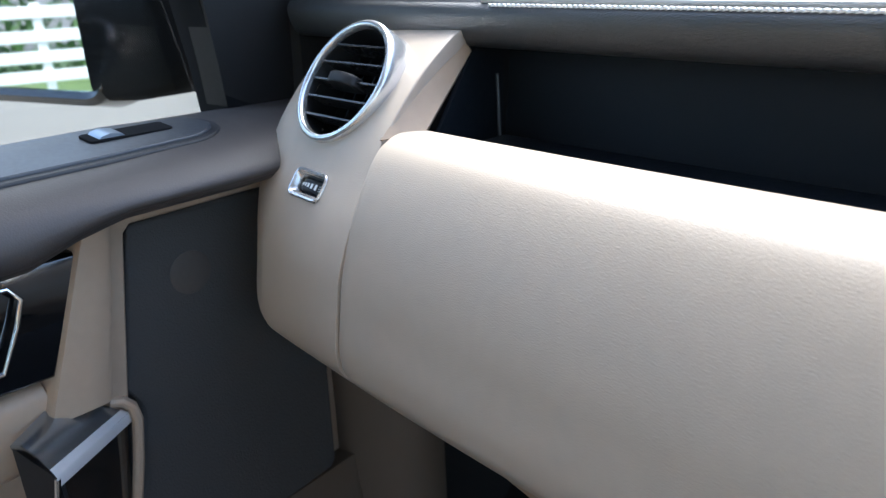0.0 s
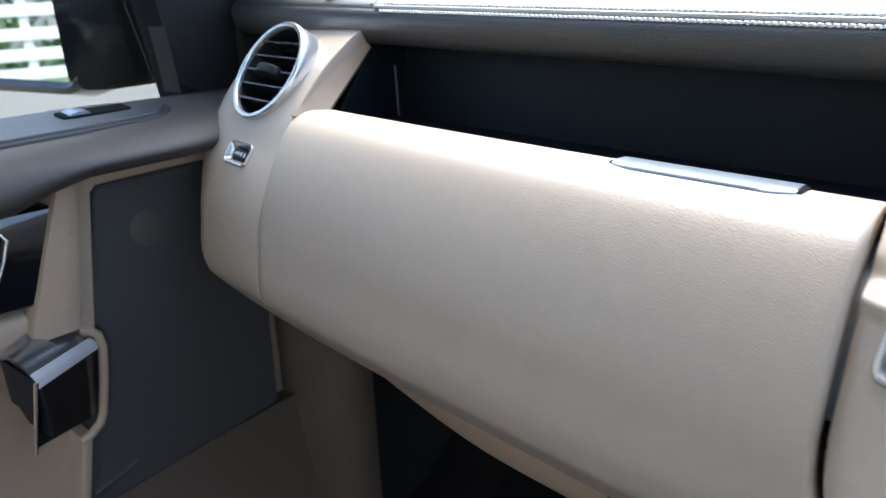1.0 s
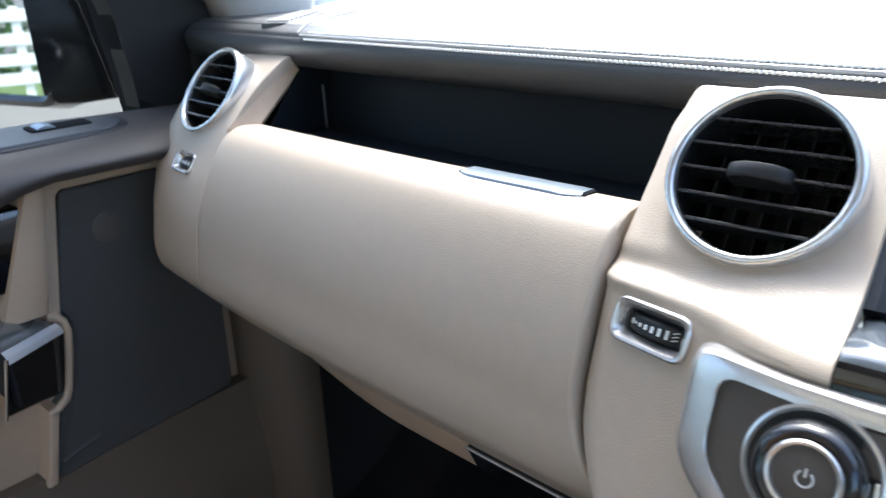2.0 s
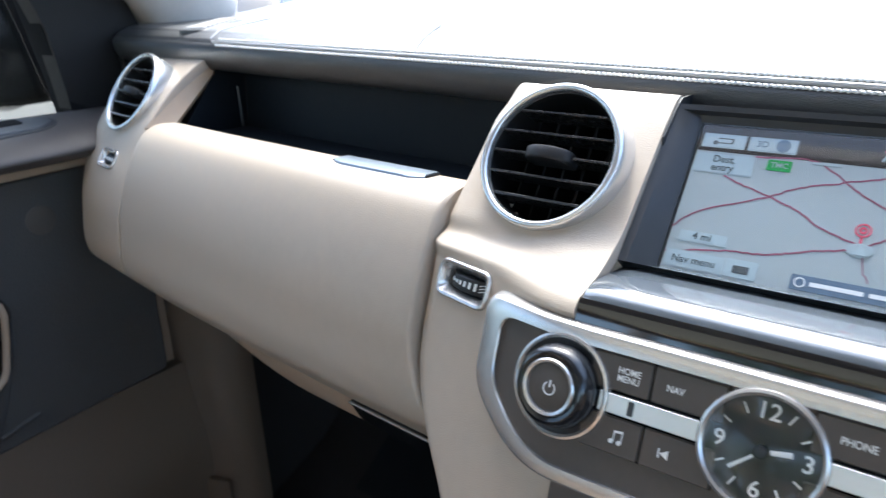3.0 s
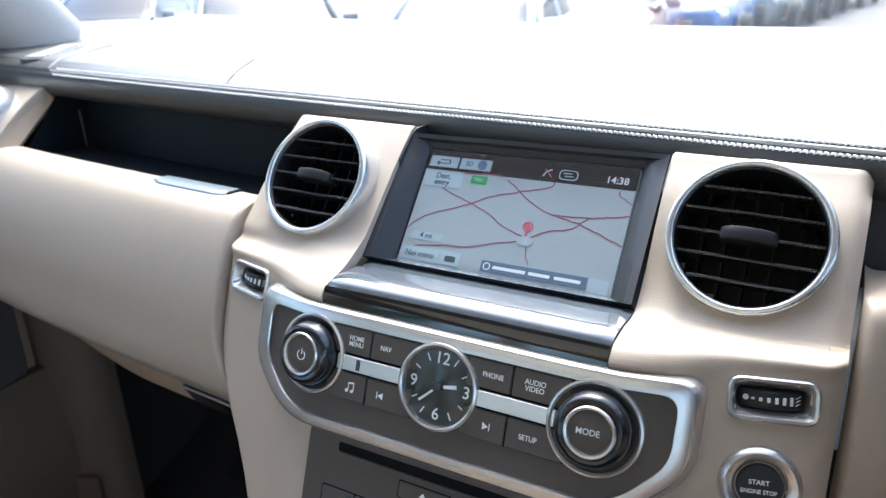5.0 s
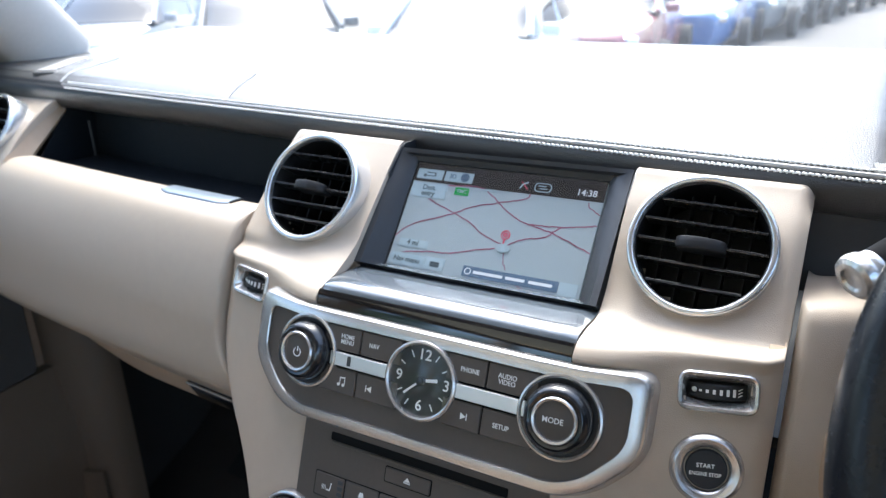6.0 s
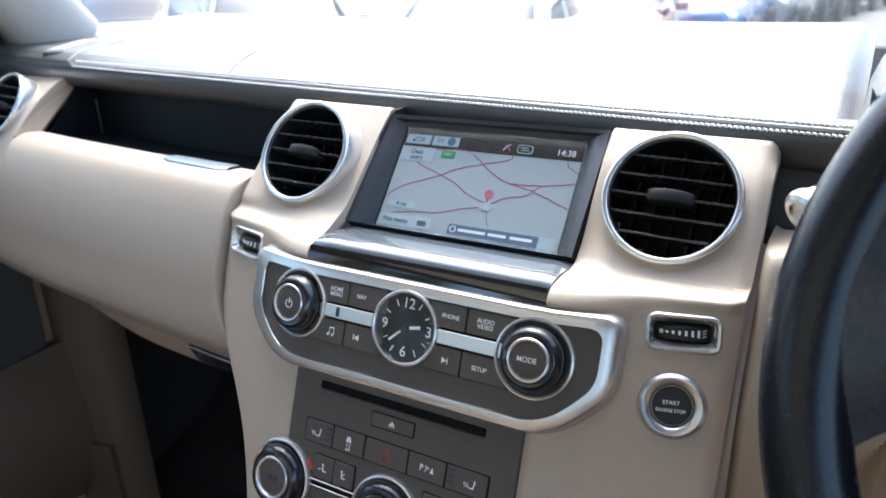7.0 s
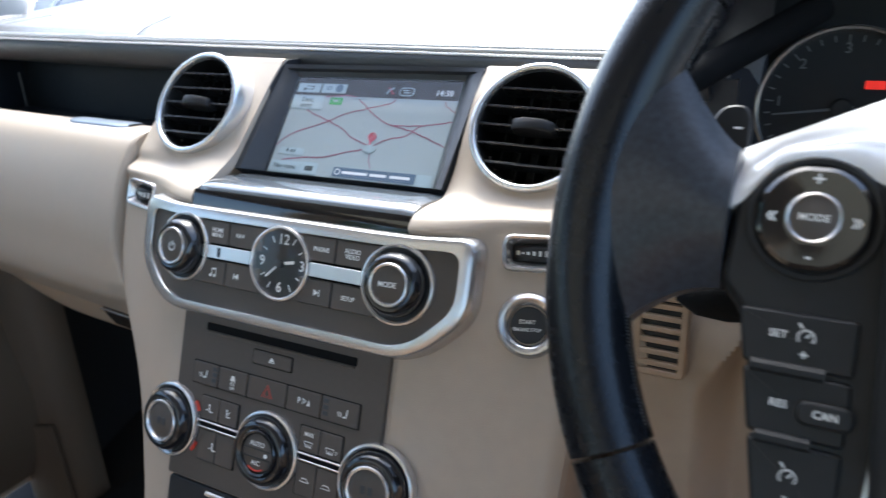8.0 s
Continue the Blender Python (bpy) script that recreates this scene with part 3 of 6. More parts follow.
# ---- thumbwheels under the vents ----
def build_thumbwheel():
    t = new("vent_thumbwheel")
    WORLD_OF[t] = Matrix()
    P = lambda x, y, w: Vector((x, y, w))
    o, i = box_outline(-0.0219, -0.0115, 0.0219, 0.0115, 0.0076, 8), box_outline(-0.0168, -0.0060, 0.0168, 0.0060, 0.0044, 8)
    m = inset(o, 0.0026)
    part("bezel", rings([[P(p.x, p.y, w) for p in lp] for lp, w in ((o, -0.004), (o, 0.0004), (inset(o, 0.0004), 0.0012), (inset(o, 0.0012), 0.0017), (m, 0.0013), (inset(o, 0.0034), 0.0002), (inset(i, -0.0004), -0.0030), (i, -0.0042), (i, -0.009))], False, False), ALU, t, "satin silver oblong bezel")
    part("well", prism(inset(i, -0.0005), P, -0.014, -0.0084, 0.0004), BLACK, t)
    wh = []
    for k in range(25):
        a = -0.92 + 1.84 * k / 24
        wh.append([P(math.sin(a) * 0.0200, h, math.cos(a) * 0.0200 - 0.0196 - d) for h, d in ((-0.0047, 0.0018), (-0.0042, 0.0006), (-0.0034, 0.0), (0.0034, 0.0), (0.0042, 0.0006), (0.0047, 0.0018))])
    part("wheel", solid(wh, (0, 0, -0.004)), BLACK, t)
    for k in range(7):
        a = -0.66 + 0.185 * k
        hh = 0.0003 + 0.00032 * k
        c = Vector((math.sin(a) * 0.0201, 0, math.cos(a) * 0.0201 - 0.0196))
        bar = facing(c, (math.cos(a), 0, -math.sin(a)), (0, 1, 0))
        if k == 0:
            part("off_dot", lathe([(0.0015, -0.0005), (0.0015, 0.0004), (0.0011, 0.0005)], placer(bar), 16), WHITE_INK, t)
        else:
            part("mark", prism(box_outline(-0.0008, -hh, 0.0008, hh, 0.0003, 2), placer(bar), -0.0004, 0.0004, 0.0001), WHITE_INK, t)
    for k in range(3):
        v = -0.0018 + 0.0018 * k
        part("grip", tube([P(math.sin(a) * 0.0202, v + 0.0006 * math.sin((a - 0.62) * 16), math.cos(a) * 0.0202 - 0.0196) for a in np.linspace(0.58, 0.72, 6)], 0.0003, 5), WHITE_INK, t)
    return tagged(t, "black ribbed vent thumbwheel in a satin silver bezel", "thumbwheel", "vent thumbwheels")


tw = build_thumbwheel()
tw.matrix_basis = wheel_at(1)
copy_thing(tw, wheel_at(-1))
copy_thing(tw, wheel_at(0))

# ---- start button ----
st = thing("start_button", on_stack(0.173, -0.014, FACE_W), "round black engine start button in a broad satin silver ring", "push button")
SP = placer(stack_pose(0.1735, -0.0193, FACE_W))
part("ring", lathe([(0.0202, -0.003), (0.0202, 0.0010), (0.0194, 0.0027), (0.0172, 0.0042), (0.0146, 0.0038), (0.0126, 0.0020), (0.0118, -0.0010), (0.0117, -0.003)], SP, 56, close=False), ALU, st, "broad satin silver ring")
cap_part = part("cap", lathe([(0.0113, -0.003), (0.0113, 0.0018), (0.0107, 0.0025), (0.0004, 0.0028)], SP, 48), BLACK, st)
sm = stack_pose(0.1735, -0.0193, FACE_W + 0.0029)
lettering("word", "START", 0.0034, sm @ pose(0, 0.0021, 0.0003), WHITE_INK, cap_part, 1.0)
lettering("word", "ENGINE STOP", 0.0030, sm @ pose(0, -0.0026, 0.0003), WHITE_INK, cap_part, 0.92)


# ---- navigation screen ----
SURROUND = material("dark_screen_surround", (0.021, 0.0225, 0.0255), 0.42, var=0.08, var_scale=12, grain=0.10, grain_scale=1800)
nav = thing("navigation_screen", (0, 0.33, 1.37), "recessed navigation screen showing a road map in a grey surround", "display")
SC = facing((-0.0015, 0.3498, 1.3983), (1, 0, 0), (0, math.sin(radians(40.3)), math.cos(radians(40.3))))
SW, SH = 0.0766, 0.0452
P = placer(SC)
outer = [P(a, b, c) for a, b, c in ((-0.0935, -0.048, 0.018), (0.0940, -0.048, 0.018), (0.0940, 0.0535, 0.0075), (-0.0935, 0.0535, 0.0075))]


def edge_loop(corners, n=6):
    return [corners[i].lerp(corners[(i + 1) % 4], k / n) for i in range(4) for k in range(n)]


c1 = [P(a, b, c) for a, b, c in ((-0.0885, -0.048, 0.017), (0.0890, -0.048, 0.017), (0.0890, 0.0505, 0.0065), (-0.0885, 0.0505, 0.0065))]
c2 = [P(a, b, c) for a, b, c in ((-SW - 0.0035, -SH - 0.0015, 0.003), (SW + 0.0035, -SH - 0.0015, 0.003), (SW + 0.0035, SH + 0.0045, 0.003), (-SW - 0.0035, SH + 0.0045, 0.003))]
c3 = [P(a, b, 0.0006) for a, b in ((-SW - 0.0012, -SH - 0.001), (SW + 0.0012, -SH - 0.001), (SW + 0.0012, SH + 0.001), (-SW - 0.0012, SH + 0.001))]
c4 = [P(a, b, -0.012) for a, b in ((-SW - 0.0012, -SH - 0.001), (SW + 0.0012, -SH - 0.001), (SW + 0.0012, SH + 0.001), (-SW - 0.0012, SH + 0.001))]
c0 = [P(a, b, -0.012) for a, b in ((-0.0935, -0.048), (0.0940, -0.048), (0.0940, 0.0535), (-0.0935, 0.0535))]
part("surround", rings([edge_loop(c) for c in (c0, outer, c1, c2, c3, c4)], False, False), SURROUND, nav, "sloping dark grey surround")
# returns that close the surround against the columns
for s, dz in ((-1, 0.0005), (1, -0.0025)):
    top = [(0.358, 1.4280), (0.374, 1.4412), (0.383, 1.4460), (0.402, 1.4455)]
    part("surround_return", solid([[(s * 0.0942, y, z + dz - d) for y, z in top] for d in (0.0, 0.012)], (-s * 0.001, 0, 0)), SURROUND, nav)


def screen_paint(name, color, strength=0.06):
    m = material(name, color, 0.15, var=0.0, spec=0.14)
    b = m.node_tree.nodes["Principled BSDF"]
    b.inputs["Emission Color"].default_value = (*color, 1)
    b.inputs["Emission Strength"].default_value = strength
    return m


MAP_GREY = screen_paint("lit_map_grey", (0.220, 0.256, 0.280))
BAR_DARK = screen_paint("lit_bar_dark", (0.018, 0.016, 0.017), 0.2)
ROAD_PINK = screen_paint("lit_road_pink", (0.17, 0.062, 0.098))
KEY_GREY = screen_paint("lit_key_grey", (0.24, 0.30, 0.34))
KEY_EDGE = screen_paint("lit_key_edge", (0.22, 0.27, 0.30))
SCREEN_PALE = screen_paint("lit_pale_print", (0.48, 0.50, 0.53))
LIT_BLUE = screen_paint("lit_bar_blue", (0.055, 0.08, 0.12), 0.2)
LIT_GREEN = screen_paint("lit_green", (0.03, 0.21, 0.06))
LIT_RED = screen_paint("lit_red", (0.38, 0.07, 0.11))
INK = screen_paint("screen_ink", (0.05, 0.06, 0.07), 0.1)

disp = part("display", prism(box_outline(-SW, -SH, SW, SH, 0.0008), P, -0.004, 0.0, 0.0002), MAP_GREY, nav, "lit map in pale grey")


def S(u, v):
    """Places on the display: u from 0 to 1 across, v from 0 (top) to 1 (bottom)."""
    return (-SW + 2 * SW * u, SH - 2 * SH * v)


def screen_box(name, u0, v0, u1, v1, mat, level=1, r=0.0006, parent=None):
    (x0, y1), (x1, y0) = S(u0, v0), S(u1, v1)
    return part(name, prism(box_outline(x0, y0, x1, y1, r), P, -0.0002, 0.00012 * level, 0.00005), mat, parent or disp)


def screen_text(body, u, v, size, mat, parent=None, level=3, stretch=1.0):
    x, y = S(u, v)
    return lettering("word", body, size, SC @ pose(x, y, 0.00012 * level + 0.0001), mat, parent or disp, stretch)


def road(points, width=0.0009):
    pts = [S(u, v) for u, v in points]
    fine = spline(pts, 8 * len(pts))
    rnd = random.Random(len(points) * 7 + int(points[0][1] * 100))
    fine = [np.array(q) + (rnd.uniform(-1, 1) * 0.00035, rnd.uniform(-1, 1) * 0.00035) for q in fine]
    lf, rt = [], []
    for i, q in enumerate(fine):
        d = fine[min(i + 1, len(fine) - 1)] - fine[max(i - 1, 0)]
        n = np.array((-d[1], d[0])) / (np.hypot(*d) + 1e-9) * width / 2
        lf.append(P(*(q + n), 0.0002))
        rt.append(P(*(q - n), 0.0002))
    part("map_road", solid([lf, rt], SC.to_3x3() @ Vector((0, 0, -0.0003))), ROAD_PINK, disp)


# roads of the map
road([(0.0, 0.692), (0.07, 0.578), (0.281, 0.426), (0.365, 0.35), (0.505, 0.279), (0.633, 0.214), (0.644, 0.174)])
road([(0.119, 0.323), (0.191, 0.373), (0.284, 0.422), (0.391, 0.492), (0.463, 0.568), (0.576, 0.631)])
road([(0.184, 0.188), (0.369, 0.167), (0.458, 0.229), (0.535, 0.322), (0.639, 0.412), (0.735, 0.45), (0.828, 0.487), (0.996, 0.589)])
road([(0.668, 0.427), (0.783, 0.423), (0.868, 0.409), (0.997, 0.366)])
road([(0.002, 0.853), (0.177, 0.796), (0.329, 0.771), (0.434, 0.716), (0.572, 0.656), (0.665, 0.566), (0.772, 0.515), (0.807, 0.462), (0.835, 0.42)])
road([(0.597, 0.694), (0.607, 0.771), (0.63, 0.833)], 0.0006)
road([(0.937, 0.185), (0.942, 0.222), (0.998, 0.278)], 0.0007)
road([(0.70, 0.94), (0.74, 0.97), (0.76, 0.995)], 0.0005)
screen_box("top_bar", 0.0, 0.0, 1.0, 0.172, BAR_DARK)
for u0, u1 in ((0.016, 0.156), (0.176, 0.325)):
    screen_box("soft_key", u0 - 0.005, 0.052, u1 + 0.005, 0.146, KEY_EDGE, 2)
    screen_box("soft_key", u0, 0.058, u1, 0.138, KEY_GREY, 3)
screen_box("arrow_shaft", 0.055, 0.110, 0.112, 0.118, INK, 4, 0.0002)
screen_box("arrow_shaft", 0.065, 0.080, 0.118, 0.088, INK, 4, 0.0002)
screen_box("arrow_shaft", 0.112, 0.081, 0.120, 0.117, INK, 4, 0.0002)
screen_box("arrow_head", 0.050, 0.100, 0.066, 0.128, INK, 4, 0.0008)
lettering("word", "3D", 0.0050, SC @ pose(*S(0.218, 0.100), 0.0006), LIT_BLUE, disp)
part("compass_rose", lathe([(0.0036, -0.0002), (0.0036, 0.0006), (0.0024, 0.0006), (0.0024, 0.0004)], placer(SC @ pose(*S(0.285, 0.098), 0)), 24), LIT_BLUE, disp)
for (u0, v0, u1, v1), body in (((0.008, 0.19, 0.205, 0.312), "Dest.\nentry"), ((0.010, 0.838, 0.205, 0.938), "Nav menu")):
    screen_box("soft_key", u0 - 0.004, v0 - 0.007, u1 + 0.004, v1 + 0.007, KEY_EDGE, 2)
    k = screen_box("soft_key", u0, v0, u1, v1, KEY_GREY, 3)
    screen_text(body, (u0 + u1) / 2, (v0 + v1) / 2, 0.0058, INK, k, 4, 0.95)
screen_box("soft_key", 0.212, 0.830, 0.315, 0.940, KEY_GREY, 3)
screen_box("key_icon", 0.238, 0.866, 0.290, 0.912, INK, 4)
screen_box("scale_bar", 0.030, 0.762, 0.198, 0.774, KEY_EDGE, 3)
screen_box("scale_key", 0.034, 0.705, 0.194, 0.763, KEY_GREY, 3)
screen_text("4 mi", 0.112, 0.735, 0.0056, INK, None, 4)
screen_box("traffic_key", 0.250, 0.190, 0.328, 0.258, LIT_GREEN, 3)
screen_text("TMC", 0.289, 0.225, 0.0042, KEY_EDGE, None, 4)
screen_box("place_name_bar", 0.385, 0.178, 0.475, 0.194, KEY_EDGE, 3)
screen_text("14:38", 0.915, 0.110, 0.0068, SCREEN_PALE, None, 2)
ox, oy = S(0.70, 0.106)
part("oval_badge", prism(rounded([(ox - 0.0066, oy - 0.0036), (ox + 0.0066, oy - 0.0036), (ox + 0.0066, oy + 0.0036), (ox - 0.0066, oy + 0.0036)], 0.0072, 8), P, 0, 0.0005, 0.0001), KEY_GREY, disp)
part("oval_badge", prism(rounded([(ox - 0.0058, oy - 0.0029), (ox + 0.0058, oy - 0.0029), (ox + 0.0058, oy + 0.0029), (ox - 0.0058, oy + 0.0029)], 0.0060, 8), P, 0, 0.0006, 0.0001), BAR_DARK, disp)
for k in (-1, 1):
    part("badge_bar", prism(box_outline(ox - 0.0032 + k * 0.0006, oy - k * 0.0010 - 0.0004, ox + 0.0030 + k * 0.0006, oy - k * 0.0010 + 0.0004, 0.0003, 2), P, 0, 0.0007, 0.0001), KEY_GREY, disp)
px_, py_ = S(0.605, 0.103)
part("handset_icon", tube([P(px_ - 0.0030, py_ - 0.0028, 0.0004), P(px_ - 0.0012, py_ + 0.0008, 0.0004), P(px_ + 0.0025, py_ + 0.0026, 0.0004)], 0.0006, 6), KEY_GREY, disp)
part("handset_icon", tube([P(px_ - 0.0026, py_ + 0.0028, 0.0004), P(px_ + 0.0030, py_ - 0.0028, 0.0004)], 0.0004, 6), LIT_RED, disp)
qx, qy = S(0.582, 0.545)
for r0, r1 in ((0.0036, 0.0028), (0.0018, 0.0008)):
    part("map_pin", lathe([(r0, -0.0002), (r0, 0.0005), (r1, 0.0005), (r1, -0.0002)], placer(SC @ pose(qx, qy, 0)), 24, close=False), LIT_RED, disp)
part("map_pin_stem", prism(box_outline(qx - 0.0006, qy - 0.0085, qx + 0.0006, qy - 0.0034, 0.0002, 2), P, 0, 0.0005, 0.0001), LIT_RED, disp)
part("car_marker", lathe([(0.0050, -0.0002), (0.0050, 0.0005), (0.0041, 0.0006)], lambda a, b, c: P(qx + 0.0006 + a * 1.15, qy - 0.0104 + b * 0.72, c), 28), KEY_EDGE, disp)
part("car_marker_arrow", prism(rounded([(qx - 0.0022, qy - 0.0130), (qx + 0.0036, qy - 0.0130), (qx + 0.0008, qy - 0.0078)], 0.0004, 2), P, 0, 0.0008, 0.0001), KEY_GREY, disp)
screen_box("address_bar", 0.418, 0.850, 0.895, 0.938, LIT_BLUE, 3)
ax, ay = S(0.446, 0.893)
part("address_icon", lathe([(0.0026, -0.0002), (0.0026, 0.0006), (0.0020, 0.0006), (0.0020, -0.0002)], placer(SC @ pose(ax, ay, 0)), 20, close=False), SCREEN_PALE, disp)
for u0, u1 in ((0.475, 0.625), (0.640, 0.735), (0.755, 0.868)):
    screen_box("address_writing", u0, 0.882, u1, 0.906, SCREEN_PALE, 4, 0.0003)
screen_box("soft_key", 0.900, 0.848, 0.985, 0.955, KEY_GREY, 3)
# clear cover over the display
cover = part("cover_glass", prism(box_outline(-SW - 0.001, -SH - 0.0008, SW + 0.001, SH + 0.0008, 0.0008), P, 0.0011, 0.0015, 0.0001), DIAL_GLASS, nav)
cover.visible_shadow = False

# ---- gloss shelf under the screen ----
shelf = thing("screen_shelf", (0, 0.28, 1.35), "scratched gloss dark grey shelf with a rounded front below the screen", "trim shelf")
SHELF = material("scratched_gloss_shelf", (0.088, 0.102, 0.118), 0.15, var=0.12, var_scale=50, spec=0.9, coat=1.0, rvar=0.06, stretch=(1, 7, 1))
prof = [tuple(p) for p in spline([(0.322, 1.3672), (0.306, 1.3694), (0.291, 1.3713), (0.279, 1.3725), (0.2715, 1.3724), (0.2668, 1.3713), (0.2641, 1.3696), (0.2626, 1.3678)], 22)]
rows = []
for i in range(25):
    x = -0.0938 + 0.1876 * i / 24
    e = 0.002 * max(0, 1 - min(i, 24 - i) / 1.2) ** 2
    rows.append([(x, y + e, z - e) for y, z in prof])
part("shelf_top", solid(rows[:], (0, 0.003, -0.010)), SHELF, shelf)
rows = [[(x, y, z) for y, z in ((0.2622, 1.3682), (0.2606, 1.3668), (0.2580, 1.3600), (0.2540, 1.3480))] for x in np.linspace(-0.0938, 0.0938, 10)]
part("shelf_front", solid(rows, (0, 0.010, -0.003)), GLOSS, shelf, "gloss black front edge")

# ---- audio panel ----
audio = thing("audio_panel", on_stack(0, -0.01, -0.01), "dark grey audio panel with two knobs in a satin silver frame", "audio panel")
OUTER = [(-0.113, -0.0476), (0.110, -0.0476), (0.1425, -0.0190), (0.1425, 0.0322), (-0.1500, 0.0322), (-0.1500, -0.0196)]
INNER = [(-0.1055, -0.0384), (0.1045, -0.0384), (0.1320, -0.0120), (0.1320, 0.0228), (-0.1345, 0.0228), (-0.1345, -0.0125)]


def dense(points, radii, k=10):
    lp = rounded(points, radii, 8)
    out = []
    for i, (a, b) in enumerate(zip(lp, lp[1:] + lp[:1])):
        m = k if i % 9 == 8 else 1
        out += [a.lerp(b, j / m) for j in range(m)]
    return out


RO = [0.032, 0.032, 0.014, 0.012, 0.012, 0.014]
RI = [0.022, 0.022, 0.010, 0.010, 0.010, 0.010]
lo, li = dense(OUTER, RO), dense(INNER, RI)
mid1 = [a.lerp(b, 0.30) for a, b in zip(lo, li)]
mid2 = [a.lerp(b, 0.72) for a, b in zip(lo, li)]
part("frame", rings([[on_stack(p.x, p.y, w) for p in lp] for lp, w in ((inset(lo, -0.0013), -0.016), (inset(lo, -0.0012), -0.0105), (inset(lo, -0.0007), -0.0090), (lo, -0.0072), ([a.lerp(b, 0.05) for a, b in zip(lo, li)], -0.0040), ([a.lerp(b, 0.14) for a, b in zip(lo, li)], -0.0017), ([a.lerp(b, 0.24) for a, b in zip(lo, li)], -0.0006), (mid1, -0.0003), (mid2, 0.0), ([a.lerp(b, 0.95) for a, b in zip(lo, li)], 0.0), (li, -0.0008), (li, -0.012))], False, False), ALU, audio, "satin silver frame")
rowsf = []
for x in np.linspace(-0.1345, 0.1320, 36):
    low = -0.0390 + max(0.0, abs(x + 0.001) - 0.1050) * 0.92
    rowsf.append([on_stack(x, 0.0230 + (low - 0.0230) * q, -0.0030) for q in np.linspace(0, 1, 8)])
part("face", solid(rowsf, OUT * -0.005), GREY_FACE, audio)


def key(name, x0, v0, x1, v1, parent, lift=0.0016, base=-0.0030, mat=None, r=0.0012):
    return part(name, prism(box_outline(x0, v0, x1, v1, r), on_stack, base - 0.002, base + lift, 0.0007), mat or GREY_FACE, parent)


def ink(parent, body, x, v, size, w, mat=None, stretch=0.9):
    return lettering("word", body, size, stack_pose(x, v, w), mat or WHITE_INK, parent, stretch)


KW = -0.0030 + 0.0023
part("key_well", prism(box_outline(-0.0790, -0.0236, -0.0165, 0.0228, 0.001), on_stack, -0.009, -0.0027, 0.0002), SEAL, audio)
part("key_well", prism(box_outline(0.0165, -0.0236, 0.0790, 0.0228, 0.001), on_stack, -0.009, -0.0027, 0.0002), SEAL, audio)
for x0, x1, top_row, cx, body in ((-0.0785, -0.0496, True, -0.0600, "HOME\nMENU"), (-0.0487, -0.0170, True, -0.0384, "NAV"), (0.0170, 0.0442, True, 0.0331, "PHONE"), (0.0451, 0.0785, True, 0.0583, "AUDIO\nVIDEO"),
                                  (-0.0785, -0.0496, False, 0, ""), (-0.0487, -0.0170, False, 0, ""), (0.0170, 0.0442, False, 0, ""), (0.0451, 0.0785, False, 0.0583, "SETUP")):
    v0, v1 = (0.0060, 0.0224) if top_row else (-0.0232, -0.0060)
    k = key("button", x0, v0, x1, v1, audio, 0.0022)
    if body:
        ink(k, body, cx, 0.0140 if top_row else -0.0150, 0.0043, KW)
part("trim_strip", prism(box_outline(-0.0720, -0.0046, -0.0255, 0.0046, 0.0006), on_stack, -0.006, 0.0002, 0.0004), STEEL, audio, "brushed silver strip")
part("trim_strip", prism(box_outline(0.0255, -0.0046, 0.0720, 0.0046, 0.0006), on_stack, -0.006, 0.0002, 0.0004), STEEL, audio, "brushed silver strip")
part("lock_light", prism(box_outline(-0.0575, -0.0032, -0.0547, 0.0034, 0.0004), on_stack, -0.002, 0.0007, 0.0002), CHARCOAL, audio)


def icon(parent, name, outline, w=KW, mat=None):
    return part(name, prism([Vector(p) for p in outline], on_stack, w - 0.0004, w + 0.0002, 0.00005), mat or WHITE_INK, parent)


# music note, previous and next
nx, nv = -0.0603, -0.0148
for dx in (-0.0016, 0.0022):
    part("note", lathe([(0.0011, -0.0003), (0.0011, 0.0002), (0.0008, 0.0003)], placer(stack_pose(nx + dx - 0.0008, nv - 0.0022, KW)), 14), WHITE_INK, audio)
    icon(audio, "note", [(nx + dx, nv - 0.0022), (nx + dx + 0.0005, nv - 0.0022), (nx + dx + 0.0005, nv + 0.0030), (nx + dx, nv + 0.0030)])
icon(audio, "note", [(nx - 0.0016, nv + 0.0020), (nx + 0.0027, nv + 0.0024), (nx + 0.0027, nv + 0.0036), (nx - 0.0016, nv + 0.0030)])
for sx, cx in ((-1, -0.0384), (1, 0.0331)):
    tri = [(cx + sx * 0.0014, nv), (cx - sx * 0.0022, nv + 0.0021), (cx - sx * 0.0022, nv - 0.0021)]
    icon(audio, "skip_arrow", tri if sx < 0 else tri[::-1])
    icon(audio, "skip_bar", [(cx + sx * 0.0020 - 0.0003, nv - 0.0021), (cx + sx * 0.0020 + 0.0003, nv - 0.0021), (cx + sx * 0.0020 + 0.0003, nv + 0.0021), (cx + sx * 0.0020 - 0.0003, nv + 0.0021)])


KNOB = material("gloss_black_knob", (0.0085, 0.0095, 0.0120), 0.20, var=0.10, var_scale=30, spec=0.55, coat=0.3)


